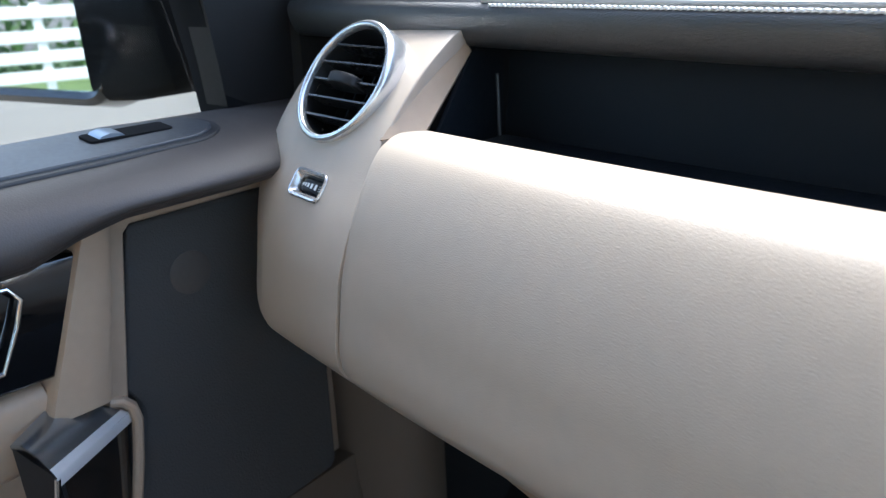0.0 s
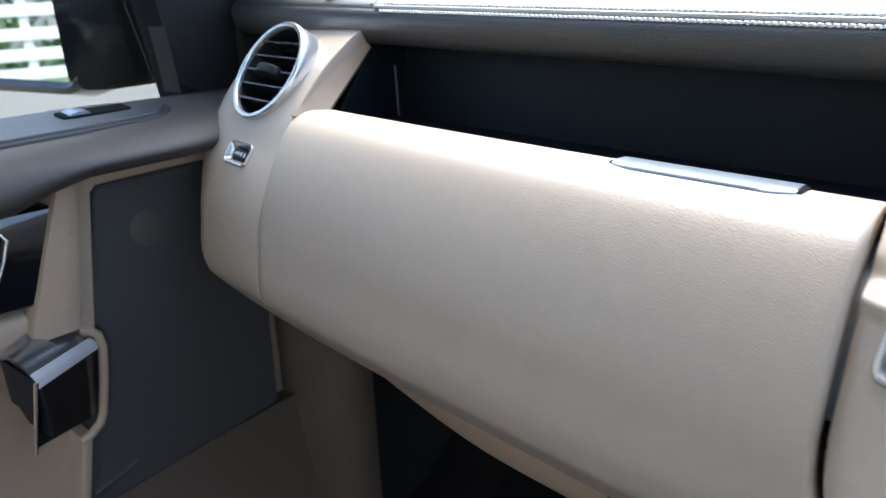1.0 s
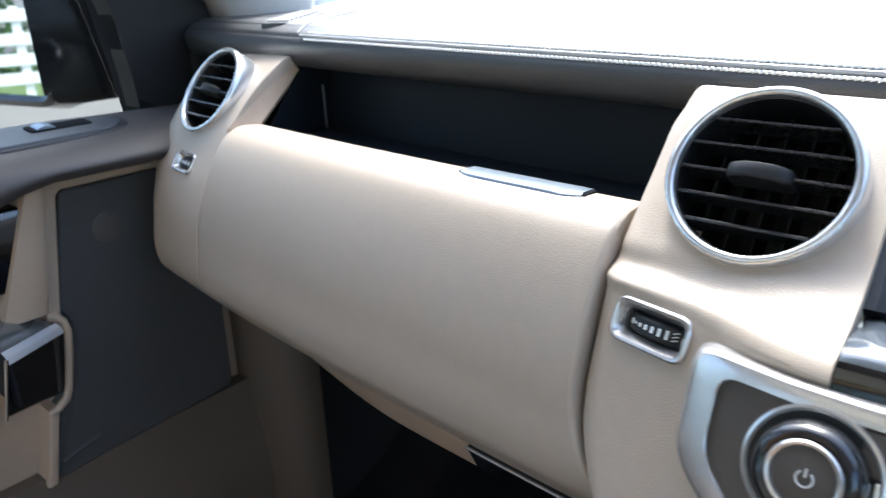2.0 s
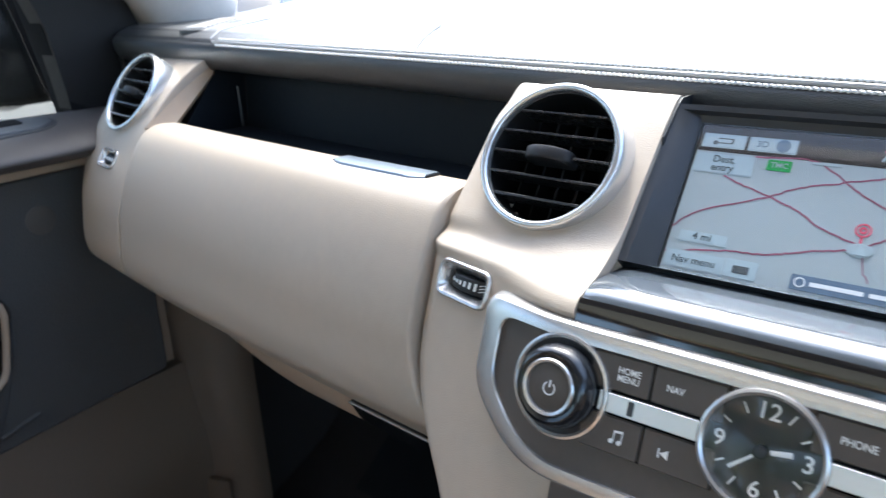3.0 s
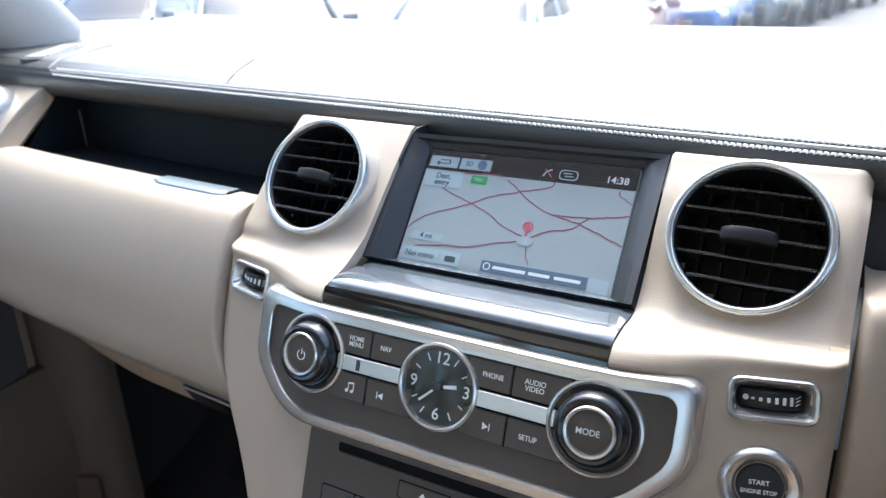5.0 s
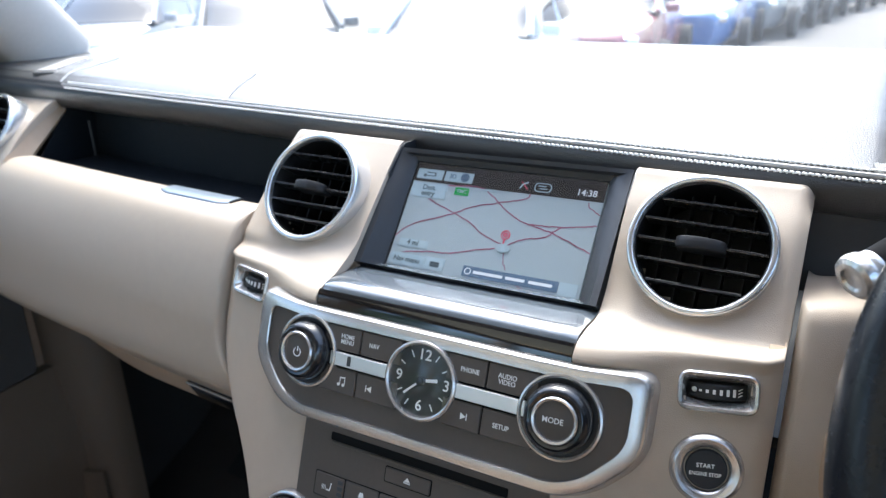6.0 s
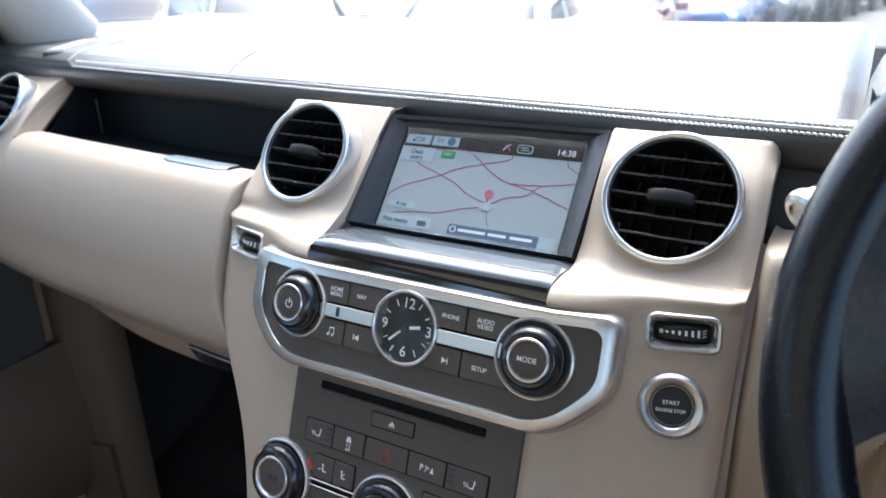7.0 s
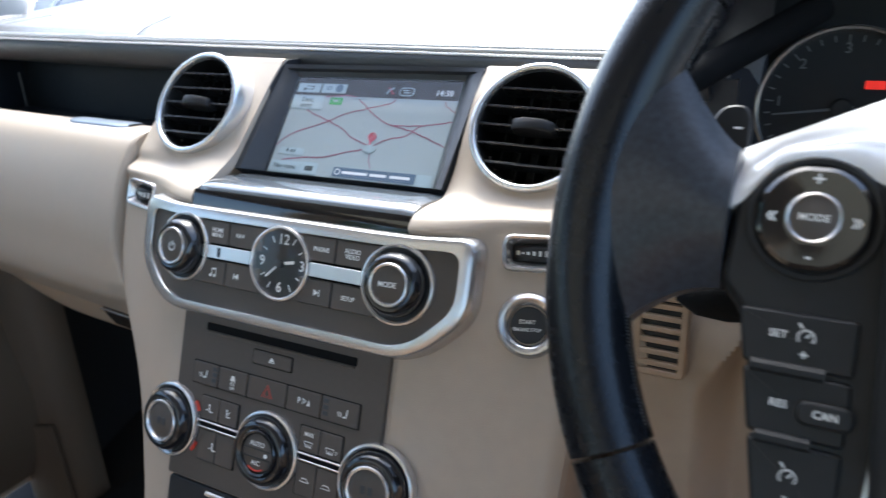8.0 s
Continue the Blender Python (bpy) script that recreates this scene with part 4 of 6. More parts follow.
def rotary(name, x, v, base, parent, ring_r, body_r, high, dark=False, segs=64):
    k = placer(stack_pose(x, v, base))
    q = ring_r / 0.0262
    ring = part(name, lathe([(ring_r, -0.004), (ring_r, 0.0016), (ring_r - 0.0006 * q, 0.0028), (ring_r - 0.0018 * q, 0.0032), (ring_r - 0.0030 * q, 0.0024), (ring_r - 0.0034 * q, 0.0004), (ring_r - 0.0034 * q, -0.004)], k, segs, close=False), ALU, parent, "satin silver ring")
    part("groove", lathe([(ring_r - 0.0030 * q, -0.004), (ring_r - 0.0030 * q, 0.0002), (0.002, 0.0004)], k, 40), BLACK, ring)
    b = body_r
    part("grip", lathe([(b * 0.97, 0.0), (b, 0.0022), (b * 0.985, 0.0050), (b * 0.93, high - 0.0032), (b * 0.86, high - 0.0008), (b * 0.78, high), (b * 0.70, high - 0.0004), (b * 0.66, high - 0.0014)], k, 80, dents=8, depth=b * 0.010), KNOB, ring, "gloss black scalloped grip")
    part("inner_ring", lathe([(b * 0.665, high - 0.003), (b * 0.665, high + 0.0002), (b * 0.63, high + 0.0010), (b * 0.57, high + 0.0006), (b * 0.535, high - 0.0008), (b * 0.53, high - 0.003)], k, 56, close=False), KNOB if dark else ALU, ring, "gloss black inner ring" if dark else "satin silver inner ring")
    c = part("cap", lathe([(b * 0.532, high - 0.003), (b * 0.532, high - 0.0010), (b * 0.50, high - 0.0006), (0.0004, high - 0.0003)], k, 40), GREY_FACE, ring)
    return ring, c, stack_pose(x, v, base + high)


ring, c, m = rotary("volume_knob", -0.0930, 0.0, -0.0030, audio, 0.0262, 0.0208, 0.0130)
kp = placer(m)
part("power_mark", tube([kp(0.0030 * math.sin(a), 0.0030 * math.cos(a) - 0.0003, 0.0002) for a in np.linspace(0.6, 2 * math.pi - 0.6, 22)], 0.00035, 6), WHITE_INK, c)
part("power_mark", prism(box_outline(-0.0003, 0.0002, 0.0003, 0.0036, 0.0002, 2), kp, -0.0003, 0.0004, 0.0001), WHITE_INK, c)
ring, c, m = rotary("mode_knob", 0.0930, 0.0, -0.0030, audio, 0.0262, 0.0208, 0.0130)
lettering("word", "MODE", 0.0047, m @ pose(0, 0, 0.0001), WHITE_INK, c, 0.95)

# clock
clock = thing("dashboard_clock", on_stack(0, 0, -0.006), "round analogue clock with white numerals in a chrome ring", "clock")
CP = placer(stack_pose(0, 0, -0.0030))
part("ring", lathe([(0.0262, -0.004), (0.0262, 0.0030), (0.0256, 0.0046), (0.0244, 0.0052), (0.0232, 0.0044), (0.0226, 0.0020), (0.0226, -0.004)], CP, 72, close=False), ALU, clock, "satin silver ring")
dial = part("dial", lathe([(0.0228, -0.004), (0.0228, 0.0008), (0.0002, 0.0008)], CP, 48), BLACK, clock, "black dial")
cm = stack_pose(0, 0, -0.0030 + 0.0010)
for h in range(12):
    a = radians(30 * h)
    if h % 3:
        mk = placer(cm @ pose(0.0182 * math.sin(a), 0.0182 * math.cos(a), 0, 0, 0, -30 * h))
        part("tick", prism(box_outline(-0.0004, -0.0024, 0.0004, 0.0024, 0.0001, 1), mk, -0.0003, 0.0002, 0.0001), WHITE_INK, dial)
for body, x, v in (("12", 0, 0.0165), ("3", 0.0178, 0), ("6", 0, -0.0165), ("9", -0.0172, 0)):
    lettering("numeral", body, 0.0100, cm @ pose(x, v, 0.0001), WHITE_INK, dial)
for ang, ln, wd, z in ((79, 0.0120, 0.0019, 0.0014), (228, 0.0150, 0.0013, 0.0020)):
    mk = placer(cm @ pose(0, 0, z, 0, 0, -ang))
    part("pointer", prism([Vector(p) for p in ((-wd * 0.5, 0.0036), (wd * 0.5, 0.0036), (wd * 0.62, ln), (-wd * 0.62, ln))], mk, -0.0002, 0.0002, 0.0001), WHITE_INK, dial, "white baton pointer")
    part("pointer_stem", prism(box_outline(-0.0005, -0.003, 0.0005, 0.0040, 0.0002, 1), mk, -0.0002, 0.0001, 0.0001), CHARCOAL, dial)
part("pointer_hub", lathe([(0.0028, -0.0002), (0.0028, 0.0030), (0.0022, 0.0034)], placer(cm), 24), BLACK, dial)
gl = part("clock_glass", lathe([(0.0228, 0.0038), (0.0224, 0.0043), (0.012, 0.0054), (0.0003, 0.0058)], CP, 40), DIAL_GLASS, clock)
gl.visible_shadow = False

# ---- climate panel ----
clim = thing("climate_panel", on_stack(0, -0.10, -0.012), "dark grey climate panel with disc slot, switches and three knobs", "climate panel")
CB = -0.0085
part("face", prism(box_outline(-0.0918, -0.172, 0.0918, -0.0462, 0.002), on_stack, -0.020, CB, 0.0008), GREY_FACE, clim)
part("disc_slot", prism(box_outline(-0.0675, -0.0585, 0.0665, -0.0528, 0.0008), on_stack, CB - 0.004, CB + 0.0003, 0.0002), SEAL, clim, "black disc slot")
part("disc_slot_lip", prism(box_outline(-0.0660, -0.0606, 0.0650, -0.0588, 0.0005), on_stack, CB - 0.003, CB + 0.0009, 0.0004), GREY_FACE, clim)
key_bed = lambda x0, v0, x1, v1: part("key_well", prism(box_outline(x0, v0, x1, v1, 0.0012), on_stack, CB - 0.004, CB + 0.0003, 0.0002), SEAL, clim)
key_bed(-0.0210, -0.0742, 0.0147, -0.0633)
ej = key("eject_button", -0.0204, -0.0736, 0.0141, -0.0639, clim, 0.0010, CB)
EW = CB + 0.0011
icon(ej, "eject_mark", [(-0.0055, -0.0695), (-0.0007, -0.0695), (-0.0031, -0.0668)], EW)
icon(ej, "eject_mark", [(-0.0055, -0.0706), (-0.0007, -0.0706), (-0.0007, -0.0700), (-0.0055, -0.0700)], EW)
key_bed(-0.0762, -0.0994, 0.0743, -0.0820)
bounds = (-0.0757, -0.0506, -0.0226, 0.0132, 0.0428, 0.0738)
keys = []
for a, b in zip(bounds, bounds[1:]):
    keys.append(key("switch", a + 0.0005, -0.0988, b - 0.0005, -0.0826, clim, 0.0013, CB))
SWW = CB + 0.0014


def seat_mark(parent, x, v, s):
    icon(parent, "seat_mark", [(x + s * 0.0010, v - 0.0024), (x + s * 0.0042, v - 0.0024), (x + s * 0.0042, v - 0.0016), (x + s * 0.0010, v - 0.0016)][::int(s)], SWW)
    icon(parent, "seat_mark", [(x + s * 0.0034, v - 0.0020), (x + s * 0.0042, v - 0.0020), (x + s * 0.0052, v + 0.0034), (x + s * 0.0044, v + 0.0034)][::int(s)], SWW)
    for i in range(3):
        part("heat_mark", tube([on_stack(x + s * (0.0000 - 0.0013 * i) + 0.0003 * math.sin(q * 6), v - 0.0022 + 0.0032 * q, SWW) for q in np.linspace(0, 1, 8)], 0.00022, 5), WHITE_INK, parent)


seat_mark(keys[0], -0.0660, -0.0912, 1)
seat_mark(keys[4], 0.0600, -0.0912, 1)
for j, x in ((0, -0.0540), (4, 0.0470)):
    for i in range(3):
        part("level_bar", prism(box_outline(x - 0.0022, -0.0955 + 0.0042 * i, x + 0.0022, -0.0925 + 0.0042 * i, 0.0004, 2), on_stack, SWW - 0.001, SWW + 0.0002, 0.0002), CHARCOAL, keys[j])
# stability mark: a small car over two wavy lines
icon(keys[1], "car_mark", [(-0.0380, -0.0893), (-0.0342, -0.0893), (-0.0348, -0.0868), (-0.0374, -0.0868)], SWW)
icon(keys[1], "car_mark", [(-0.0383, -0.0905), (-0.0339, -0.0905), (-0.0339, -0.0893), (-0.0383, -0.0893)], SWW)
for dx in (-0.0012, 0.0012):
    part("skid_mark", tube([on_stack(-0.0361 + dx + 0.0006 * math.sin(q * 9), -0.0908 - 0.0034 * q, SWW) for q in np.linspace(0, 1, 10)], 0.00025, 5), WHITE_INK, keys[1])
ink(keys[1], "OFF", -0.0361, -0.0960, 0.0026, SWW)
# warning triangle
tri = [on_stack(*p, SWW) for p in ((-0.0082, -0.0950), (0.0010, -0.0950), (-0.0036, -0.0862))]
part("warning_mark", tube([tri[0], tri[1], tri[2]], 0.00030, 6, closed=True), RED_INK, keys[2])
tri = [on_stack(*p, SWW) for p in ((-0.0064, -0.0940), (-0.0008, -0.0940), (-0.0036, -0.0884))]
part("warning_mark", tube([tri[0], tri[1], tri[2]], 0.00026, 6, closed=True), RED_INK, keys[2])
ink(keys[3], "P", 0.0245, -0.0905, 0.0060, SWW)
for i in range(3):
    part("sensor_mark", tube([on_stack(0.0275 + 0.0012 * i, -0.0925 + 0.0010 * i, SWW), on_stack(0.0280 + 0.0012 * i, -0.0898, SWW), on_stack(0.0275 + 0.0012 * i, -0.0880 - 0.0004 * i, SWW)], 0.00025, 5), WHITE_INK, keys[3])
icon(keys[3], "car_mark", [(0.0313, -0.0926), (0.0340, -0.0926), (0.0330, -0.0885)], SWW)

key_bed(-0.0640, -0.1545, -0.0275, -0.1060)
key_bed(0.0275, -0.1545, 0.0640, -0.1060)
for x0, x1 in ((-0.0635, -0.0462), (-0.0457, -0.0285), (0.0285, 0.0452), (0.0457, 0.0635)):
    key("switch", x0, -0.1235, x1, -0.1066, clim, 0.0012, CB)
    key("switch", x0, -0.1540, x1, -0.1310, clim, 0.0012, CB)
for x0, x1 in ((-0.0700, -0.0220), (0.0220, 0.0700)):
    for v in (-0.1250, -0.1295):
        part("trim_line", prism(box_outline(x0, v - 0.0007, x1, v + 0.0007, 0.0003, 2), on_stack, CB - 0.002, CB + 0.0022, 0.0004), CHROME, clim, "thin chrome line")


def airflow_mark(x, v, down):
    icon(clim, "airflow_mark", [(x - 0.0008, v - 0.0022), (x + 0.0024, v - 0.0022), (x + 0.0024, v - 0.0014), (x - 0.0008, v - 0.0014)], SWW)
    icon(clim, "airflow_mark", [(x - 0.0010, v - 0.0018), (x - 0.0002, v - 0.0018), (x - 0.0002, v + 0.0018), (x - 0.0010, v + 0.0018)], SWW)
    part("airflow_mark", lathe([(0.0008, -0.0003), (0.0008, 0.0002)], placer(stack_pose(x - 0.0008, v + 0.0028, SWW)), 12), WHITE_INK, clim)
    a, b = ((0.0018, 0.0020), (0.0004, 0.0)) if down else ((-0.0042, -0.0012), (-0.0018, -0.0002))
    part("airflow_mark", tube([on_stack(x + a[0], v + a[1], SWW), on_stack(x + b[0], v + b[1], SWW)], 0.00035, 5), WHITE_INK, clim)


airflow_mark(-0.0545, -0.1155, False)
airflow_mark(-0.0375, -0.1155, True)
airflow_mark(-0.0480, -0.1430, False)
ink(clim, "MAX", 0.0365, -0.1115, 0.0040, SWW)
for x in (0.0365, 0.0545):
    part("screen_mark", tube([on_stack(x + a, -0.1180 + b, SWW) for a, b in ((-0.0034, 0.0016), (-0.0026, -0.0018), (0.0026, -0.0018), (0.0034, 0.0016))], 0.00026, 5, closed=True), WHITE_INK, clim)
    for i in range(3):
        part("screen_mark", tube([on_stack(x - 0.0014 + 0.0014 * i + 0.0003 * math.sin(q * 6), -0.1206 + 0.0026 * q, SWW) for q in np.linspace(0, 1, 7)], 0.0002, 5), WHITE_INK, clim)
    part("screen_mark", tube([on_stack(x + a, -0.1430 + b, SWW) for a, b in ((-0.0036, -0.0010), (-0.0020, 0.0014), (0.0020, 0.0014), (0.0036, -0.0010))], 0.00026, 5, closed=True), WHITE_INK, clim)
ink(clim, "F", 0.0600, -0.1185, 0.0030, SWW)
for x in (-0.0920, 0.0920):
    ring, c, m = rotary("temperature_knob", x, -0.1312, CB + 0.0005, clim, 0.0280, 0.0238, 0.0112)
    kp = placer(m)
    for i, dx in enumerate((-0.0026, 0.0026)):
        part("digit_bar", prism(box_outline(dx - 0.0016, -0.0026, dx + 0.0016, 0.0026, 0.0004, 2), kp, -0.0005, 0.0002, 0.0001), CHARCOAL, c)
    for a0 in (0.55, -0.55):
        pts = [on_stack(x, -0.1312, CB + 0.0010) + (Vector((1, 0, 0)) * math.cos(a) + UP * math.sin(a)) * 0.0292 for a in np.linspace(a0 - 0.13, a0 + 0.13, 8)]
        if x < 0:
            part("red_mark", tube(pts, 0.0011, 6), RED_INK, ring, "red warm-side mark")
ring, c, m = rotary("fan_knob", 0.0015, -0.1312, CB + 0.0005, clim, 0.0280, 0.0245, 0.0108, dark=True)
lettering("word", "AUTO", 0.0046, m @ pose(0, 0.0066, 0.0003), WHITE_INK, c)
lettering("word", "A/C", 0.0046, m @ pose(0, -0.0066, 0.0003), WHITE_INK, c)
for v in (0.0030, -0.0030):
    part("cap_line", prism(box_outline(-0.0120, v - 0.0003, 0.0120, v + 0.0003, 0.0001, 1), placer(m), -0.0008, 0.0003, 0.0001), BLACK, c)
part("fan_mark", lathe([(0.0016, -0.0003), (0.0016, 0.0003)], placer(m @ pose(0.0080, 0, 0.0002)), 5), WHITE_INK, c)
part("red_mark", tube([placer(m)(0.0118 * math.sin(a), 0.0118 * math.cos(a), 0.0001) for a in np.linspace(2.6, 3.7, 12)], 0.0006, 6), RED_INK, c)

# lower console: dark opening with a chrome edge
low = thing("lower_console", on_stack(0, -0.21, -0.012), "dark lower console pocket below the climate panel", "console")
part("pocket", prism(box_outline(-0.0905, -0.300, 0.0905, -0.1735, 0.004), on_stack, -0.024, CB - 0.001, 0.001), BLACK, low)
part("pocket_edge", tube([on_stack(x, -0.1775, CB) for x in np.linspace(-0.05, 0.07, 14)], 0.0022, 8), CHROME, low, "chrome edge")


# ---- driver's side of the dashboard ----
part("driver_recess", solid([[(x, y, z) for y, z in ((0.402, 1.436), (0.404, 1.425), (0.400, 1.400), (0.392, 1.370))] for x in np.linspace(0.196, 0.262, 6)], (0, 0.006, 0)), CHARCOAL, dash, "dark grey panel beside the steering column")
rows = []
for x in [0.2065 + 0.0020 * k for k in range(90)] + list(np.linspace(0.39, 0.66, 12)):
    e = 0.008 * max(0, 1 - (x - 0.2065) / 0.006) ** 2
    e += 0.018 * smooth(0.207, 0.262, x)
    rows.append([(x, y + e + 0.045 * smooth(0.266, 0.290, x) * smooth(0.010, -0.018, z - 1.270 - 0.032 * smooth(0.272, 0.300, x)), z) for y, z in (tuple(p) for p in spline([(0.380, 1.386), (0.352, 1.388), (0.334, 1.3878), (0.324, 1.384), (0.316, 1.372), (0.303, 1.345), (0.284, 1.300), (0.279, 1.26), (0.282, 1.20), (0.300, 1.14), (0.335, 1.09)], 120))])
part("knee_panel", solid(rows, (0, 0.012, -0.004)), BEIGE, dash, "beige lower panel on the driver's side")
# outlet grille in the lower panel
vg = thing("side_outlet", (0.252, 0.30, 1.30), "beige slotted air outlet grille in the driver's lower panel", "air grille")
VG = placer(facing((0.2455, 0.2945, 1.3010), (1, 0.0, 0), (0, 0.10, 1)))
o, i_ = box_outline(-0.0160, -0.0265, 0.0160, 0.0265, 0.004, 4), box_outline(-0.0115, -0.0220, 0.0115, 0.0220, 0.002, 4)
part("grille_frame", rings([[VG(p.x, p.y, w) for p in lp] for lp, w in ((o, -0.003), (o, 0.003), (inset(o, 0.001), 0.0042), (inset(i_, -0.0006), 0.0042), (i_, 0.0034), (i_, -0.002))], False, False), BEIGE_HARD, vg)
part("grille_back", prism(inset(i_, -0.001), VG, 0.0, 0.0012, 0.0002), BLACK, vg)
for k in range(6):
    v = -0.0185 + 0.0074 * k
    part("slat", prism(box_outline(-0.0118, v - 0.0018, 0.0118, v + 0.0018, 0.0008, 2), VG, 0.0005, 0.0038, 0.0006), BEIGE_HARD, vg)

# ---- instrument binnacle ----
bin_ = thing("instrument_cluster", (0.43, 0.40, 1.40), "instrument binnacle with a rev counter behind the wheel", "instrument cluster")
rows = []
for k in range(25):
    a = math.pi * k / 24
    cx, hz = 0.436 - 0.191 * math.cos(a), 1.447 + 0.098 * math.sin(a) ** 0.7
    rows.append([(cx, y, hz - d) for y, d in ((0.300, 0.004), (0.294, 0.0), (0.300, -0.004), (0.36, -0.008), (0.46, -0.004), (0.60, 0.02), (0.70, 0.05))])
part("hood", solid(rows, (0, 0.006, -0.012)), LEATHER, bin_, "dark leather hood")
part("backing", solid([[(x, y, z) for y, z in ((0.482, 1.500), (0.470, 1.45), (0.454, 1.37), (0.444, 1.33))] for x in np.linspace(0.272, 0.60, 10)], (0, 0.008, 0)), BLACK, bin_)
part("cowl_floor", solid([[(x, y, z) for y, z in ((0.30, 1.375), (0.34, 1.372), (0.40, 1.368))] for x in np.linspace(0.262, 0.60, 8)], (0, 0, -0.006)), BLACK, bin_)
GM = facing((0.3225, 0.4388, 1.4135), (1, 0, 0), (0, 0.2, 1)) @ Matrix.Scale(0.90, 4)
GP = placer(GM)
part("dial_ring", lathe([(0.0590, -0.010), (0.0590, 0.004), (0.0575, 0.0055), (0.0560, 0.004), (0.0550, -0.010)], GP, 64, close=False), ALU, bin_, "grey dial ring")
DIM_INK = material("unlit_dial_print", (0.18, 0.18, 0.185), 0.6, var=0.04)
dial = part("dial", lathe([(0.0555, -0.012), (0.0555, -0.008), (0.0002, -0.008)], GP, 48), BLACK, bin_, "black rev counter dial")
for k in range(25):
    a = radians(-127 + 252 * k / 24)
    big = k % 4 == 0
    mk = placer(GM @ pose(0.0500 * math.sin(a), 0.0500 * math.cos(a), -0.0078, 0, 0, -math.degrees(a)))
    part("tick", prism(box_outline(-0.0005, -0.0030 if big else -0.0014, 0.0005, 0.0030, 0.0001, 1), mk, -0.0002, 0.0004, 0.0001), DIM_INK, dial)
for k in range(7):
    a = radians(-127 + 252 * k / 6)
    lettering("numeral", str(k), 0.0105, GM @ pose(0.0432 * math.sin(a), 0.0432 * math.cos(a), -0.0073), DIM_INK, dial)
mk = placer(GM @ pose(0, 0, -0.0060, 0, 0, 97.6))
part("needle", prism([Vector(p) for p in ((-0.0012, -0.008), (0.0012, -0.008), (0.0006, 0.047), (-0.0006, 0.047))], mk, -0.0004, 0.0006, 0.0002), DIM_INK, dial, "white needle at rest")
part("needle_hub", lathe([(0.0075, -0.009), (0.0075, -0.003), (0.006, -0.002)], GP, 32), BLACK, dial)
TELLTALE = material("red_telltale", (0.8, 0.03, 0.02), 0.5, var=0, emit=0.15)
part("telltale", prism(box_outline(0.013, 0.0145, 0.0265, 0.0205, 0.001), GP, -0.0085, -0.0070, 0.0003), TELLTALE, dial, "lit red warning light")

# ---- steering wheel ----
wheel = thing("steering_wheel", (0.429, 0.164, 1.415), "black leather steering wheel with worn rim and grey button spokes", "steering wheel")
WM = facing((0.429, 0.164, 1.415), (1, 0, 0), (0, math.sin(radians(26)), math.cos(radians(26))))
WP = placer(WM)


def rim_arc(a0, a1, n, r=0.0163, grow=0.0):
    loops = []
    for k in range(n + 1):
        a = radians(a0 + (a1 - a0) * k / n)
        c = Vector((math.cos(a), math.sin(a), 0))
        rr = r + grow * math.sin(math.pi * k / n)
        loops.append([WM @ (c * (0.187 + rr * math.cos(b)) + Vector((0, 0, rr * 1.12 * math.sin(b)))) for b in (2 * math.pi * j / 22 for j in range(22))])
    return rings(loops)


for name, a0, a1, r, mat, lab in (("rim", 208, 332, 0.0164, WHEEL_LEATHER, "smooth black lower rim"), ("rim", 150.5, 207.5, 0.0166, WHEEL_LEATHER, "black leather grip"), ("rim", 30.5, 150, 0.0162, WHEEL_LEATHER, "black leather upper rim"), ("rim", -27.5, 30, 0.0166, WHEEL_LEATHER, "black leather grip")):
    part(name, rim_arc(a0, a1, max(14, int((a1 - a0) / 2.2)), r), mat, wheel, lab)
# stitched inner seam of the rim
bms = []
for k in range(120):
    a = radians(152 + 54 * k / 120)
    p = [WM @ Vector((math.cos(q) * 0.1712, math.sin(q) * 0.1712, 0.0045)) for q in (a, a + 0.004)]
    bms.append(tube(p, 0.0006, 5))
tagged(part("stitching", merge(*bms), DARK_THREAD, wheel), kind="stuff")


def spoke(s):
    """The leather spoke from the rim to the hub."""
    rows = []
    for k in range(17):
        q = k / 16
        x = -0.181 + (0.181 - 0.1355) * q
        flare = (1 - q) ** 2.0
        lo_, hi_ = -0.020 - 0.034 * flare, 0.032 + 0.068 * (1 - q) ** 1.3
        rows.append([(s * -x, lo_ + (hi_ - lo_) * j / 12, 0.0155 * math.sin(math.pi * (0.05 + 0.90 * j / 12)) ** 0.9 + 0.001 * (1 - flare)) for j in range(13)])
    return solid([[WM @ Vector(p) for p in r] for r in rows], WM.to_3x3() @ Vector((0, 0, -0.016)))


part("spoke", spoke(-1), WORN, wheel, "worn leather spoke")
part("spoke", spoke(1), WORN, wheel, "worn leather spoke")
HUB_GREY = material("satin_hub_plastic", (0.019, 0.0195, 0.0205), 0.42, var=0.08, var_scale=12, grain=0.08, grain_scale=1600, spec=0.22)
# pale base puts the sky's sheen into the colour of the hub's edge
BROW = material("sky_lit_hub_brow", (0.70, 0.705, 0.71), 0.32, var=0.06, var_scale=14, grain=0.03, grain_scale=1500, spec=0.9, coat=0.7)
hub_out = [(-0.1365, -0.018), (-0.128, -0.026), (-0.118, -0.062), (-0.108, -0.098), (-0.085, -0.125), (0.085, -0.125), (0.108, -0.098), (0.118, -0.062), (0.128, -0.026), (0.1365, -0.018),
           (0.1350, 0.012), (0.130, 0.018), (0.118, 0.030), (0.099, 0.030), (0.085, 0.022), (-0.085, 0.022), (-0.099, 0.030), (-0.118, 0.030), (-0.130, 0.018), (-0.1350, 0.012)]
loop = rounded(hub_out, 0.008, 4)
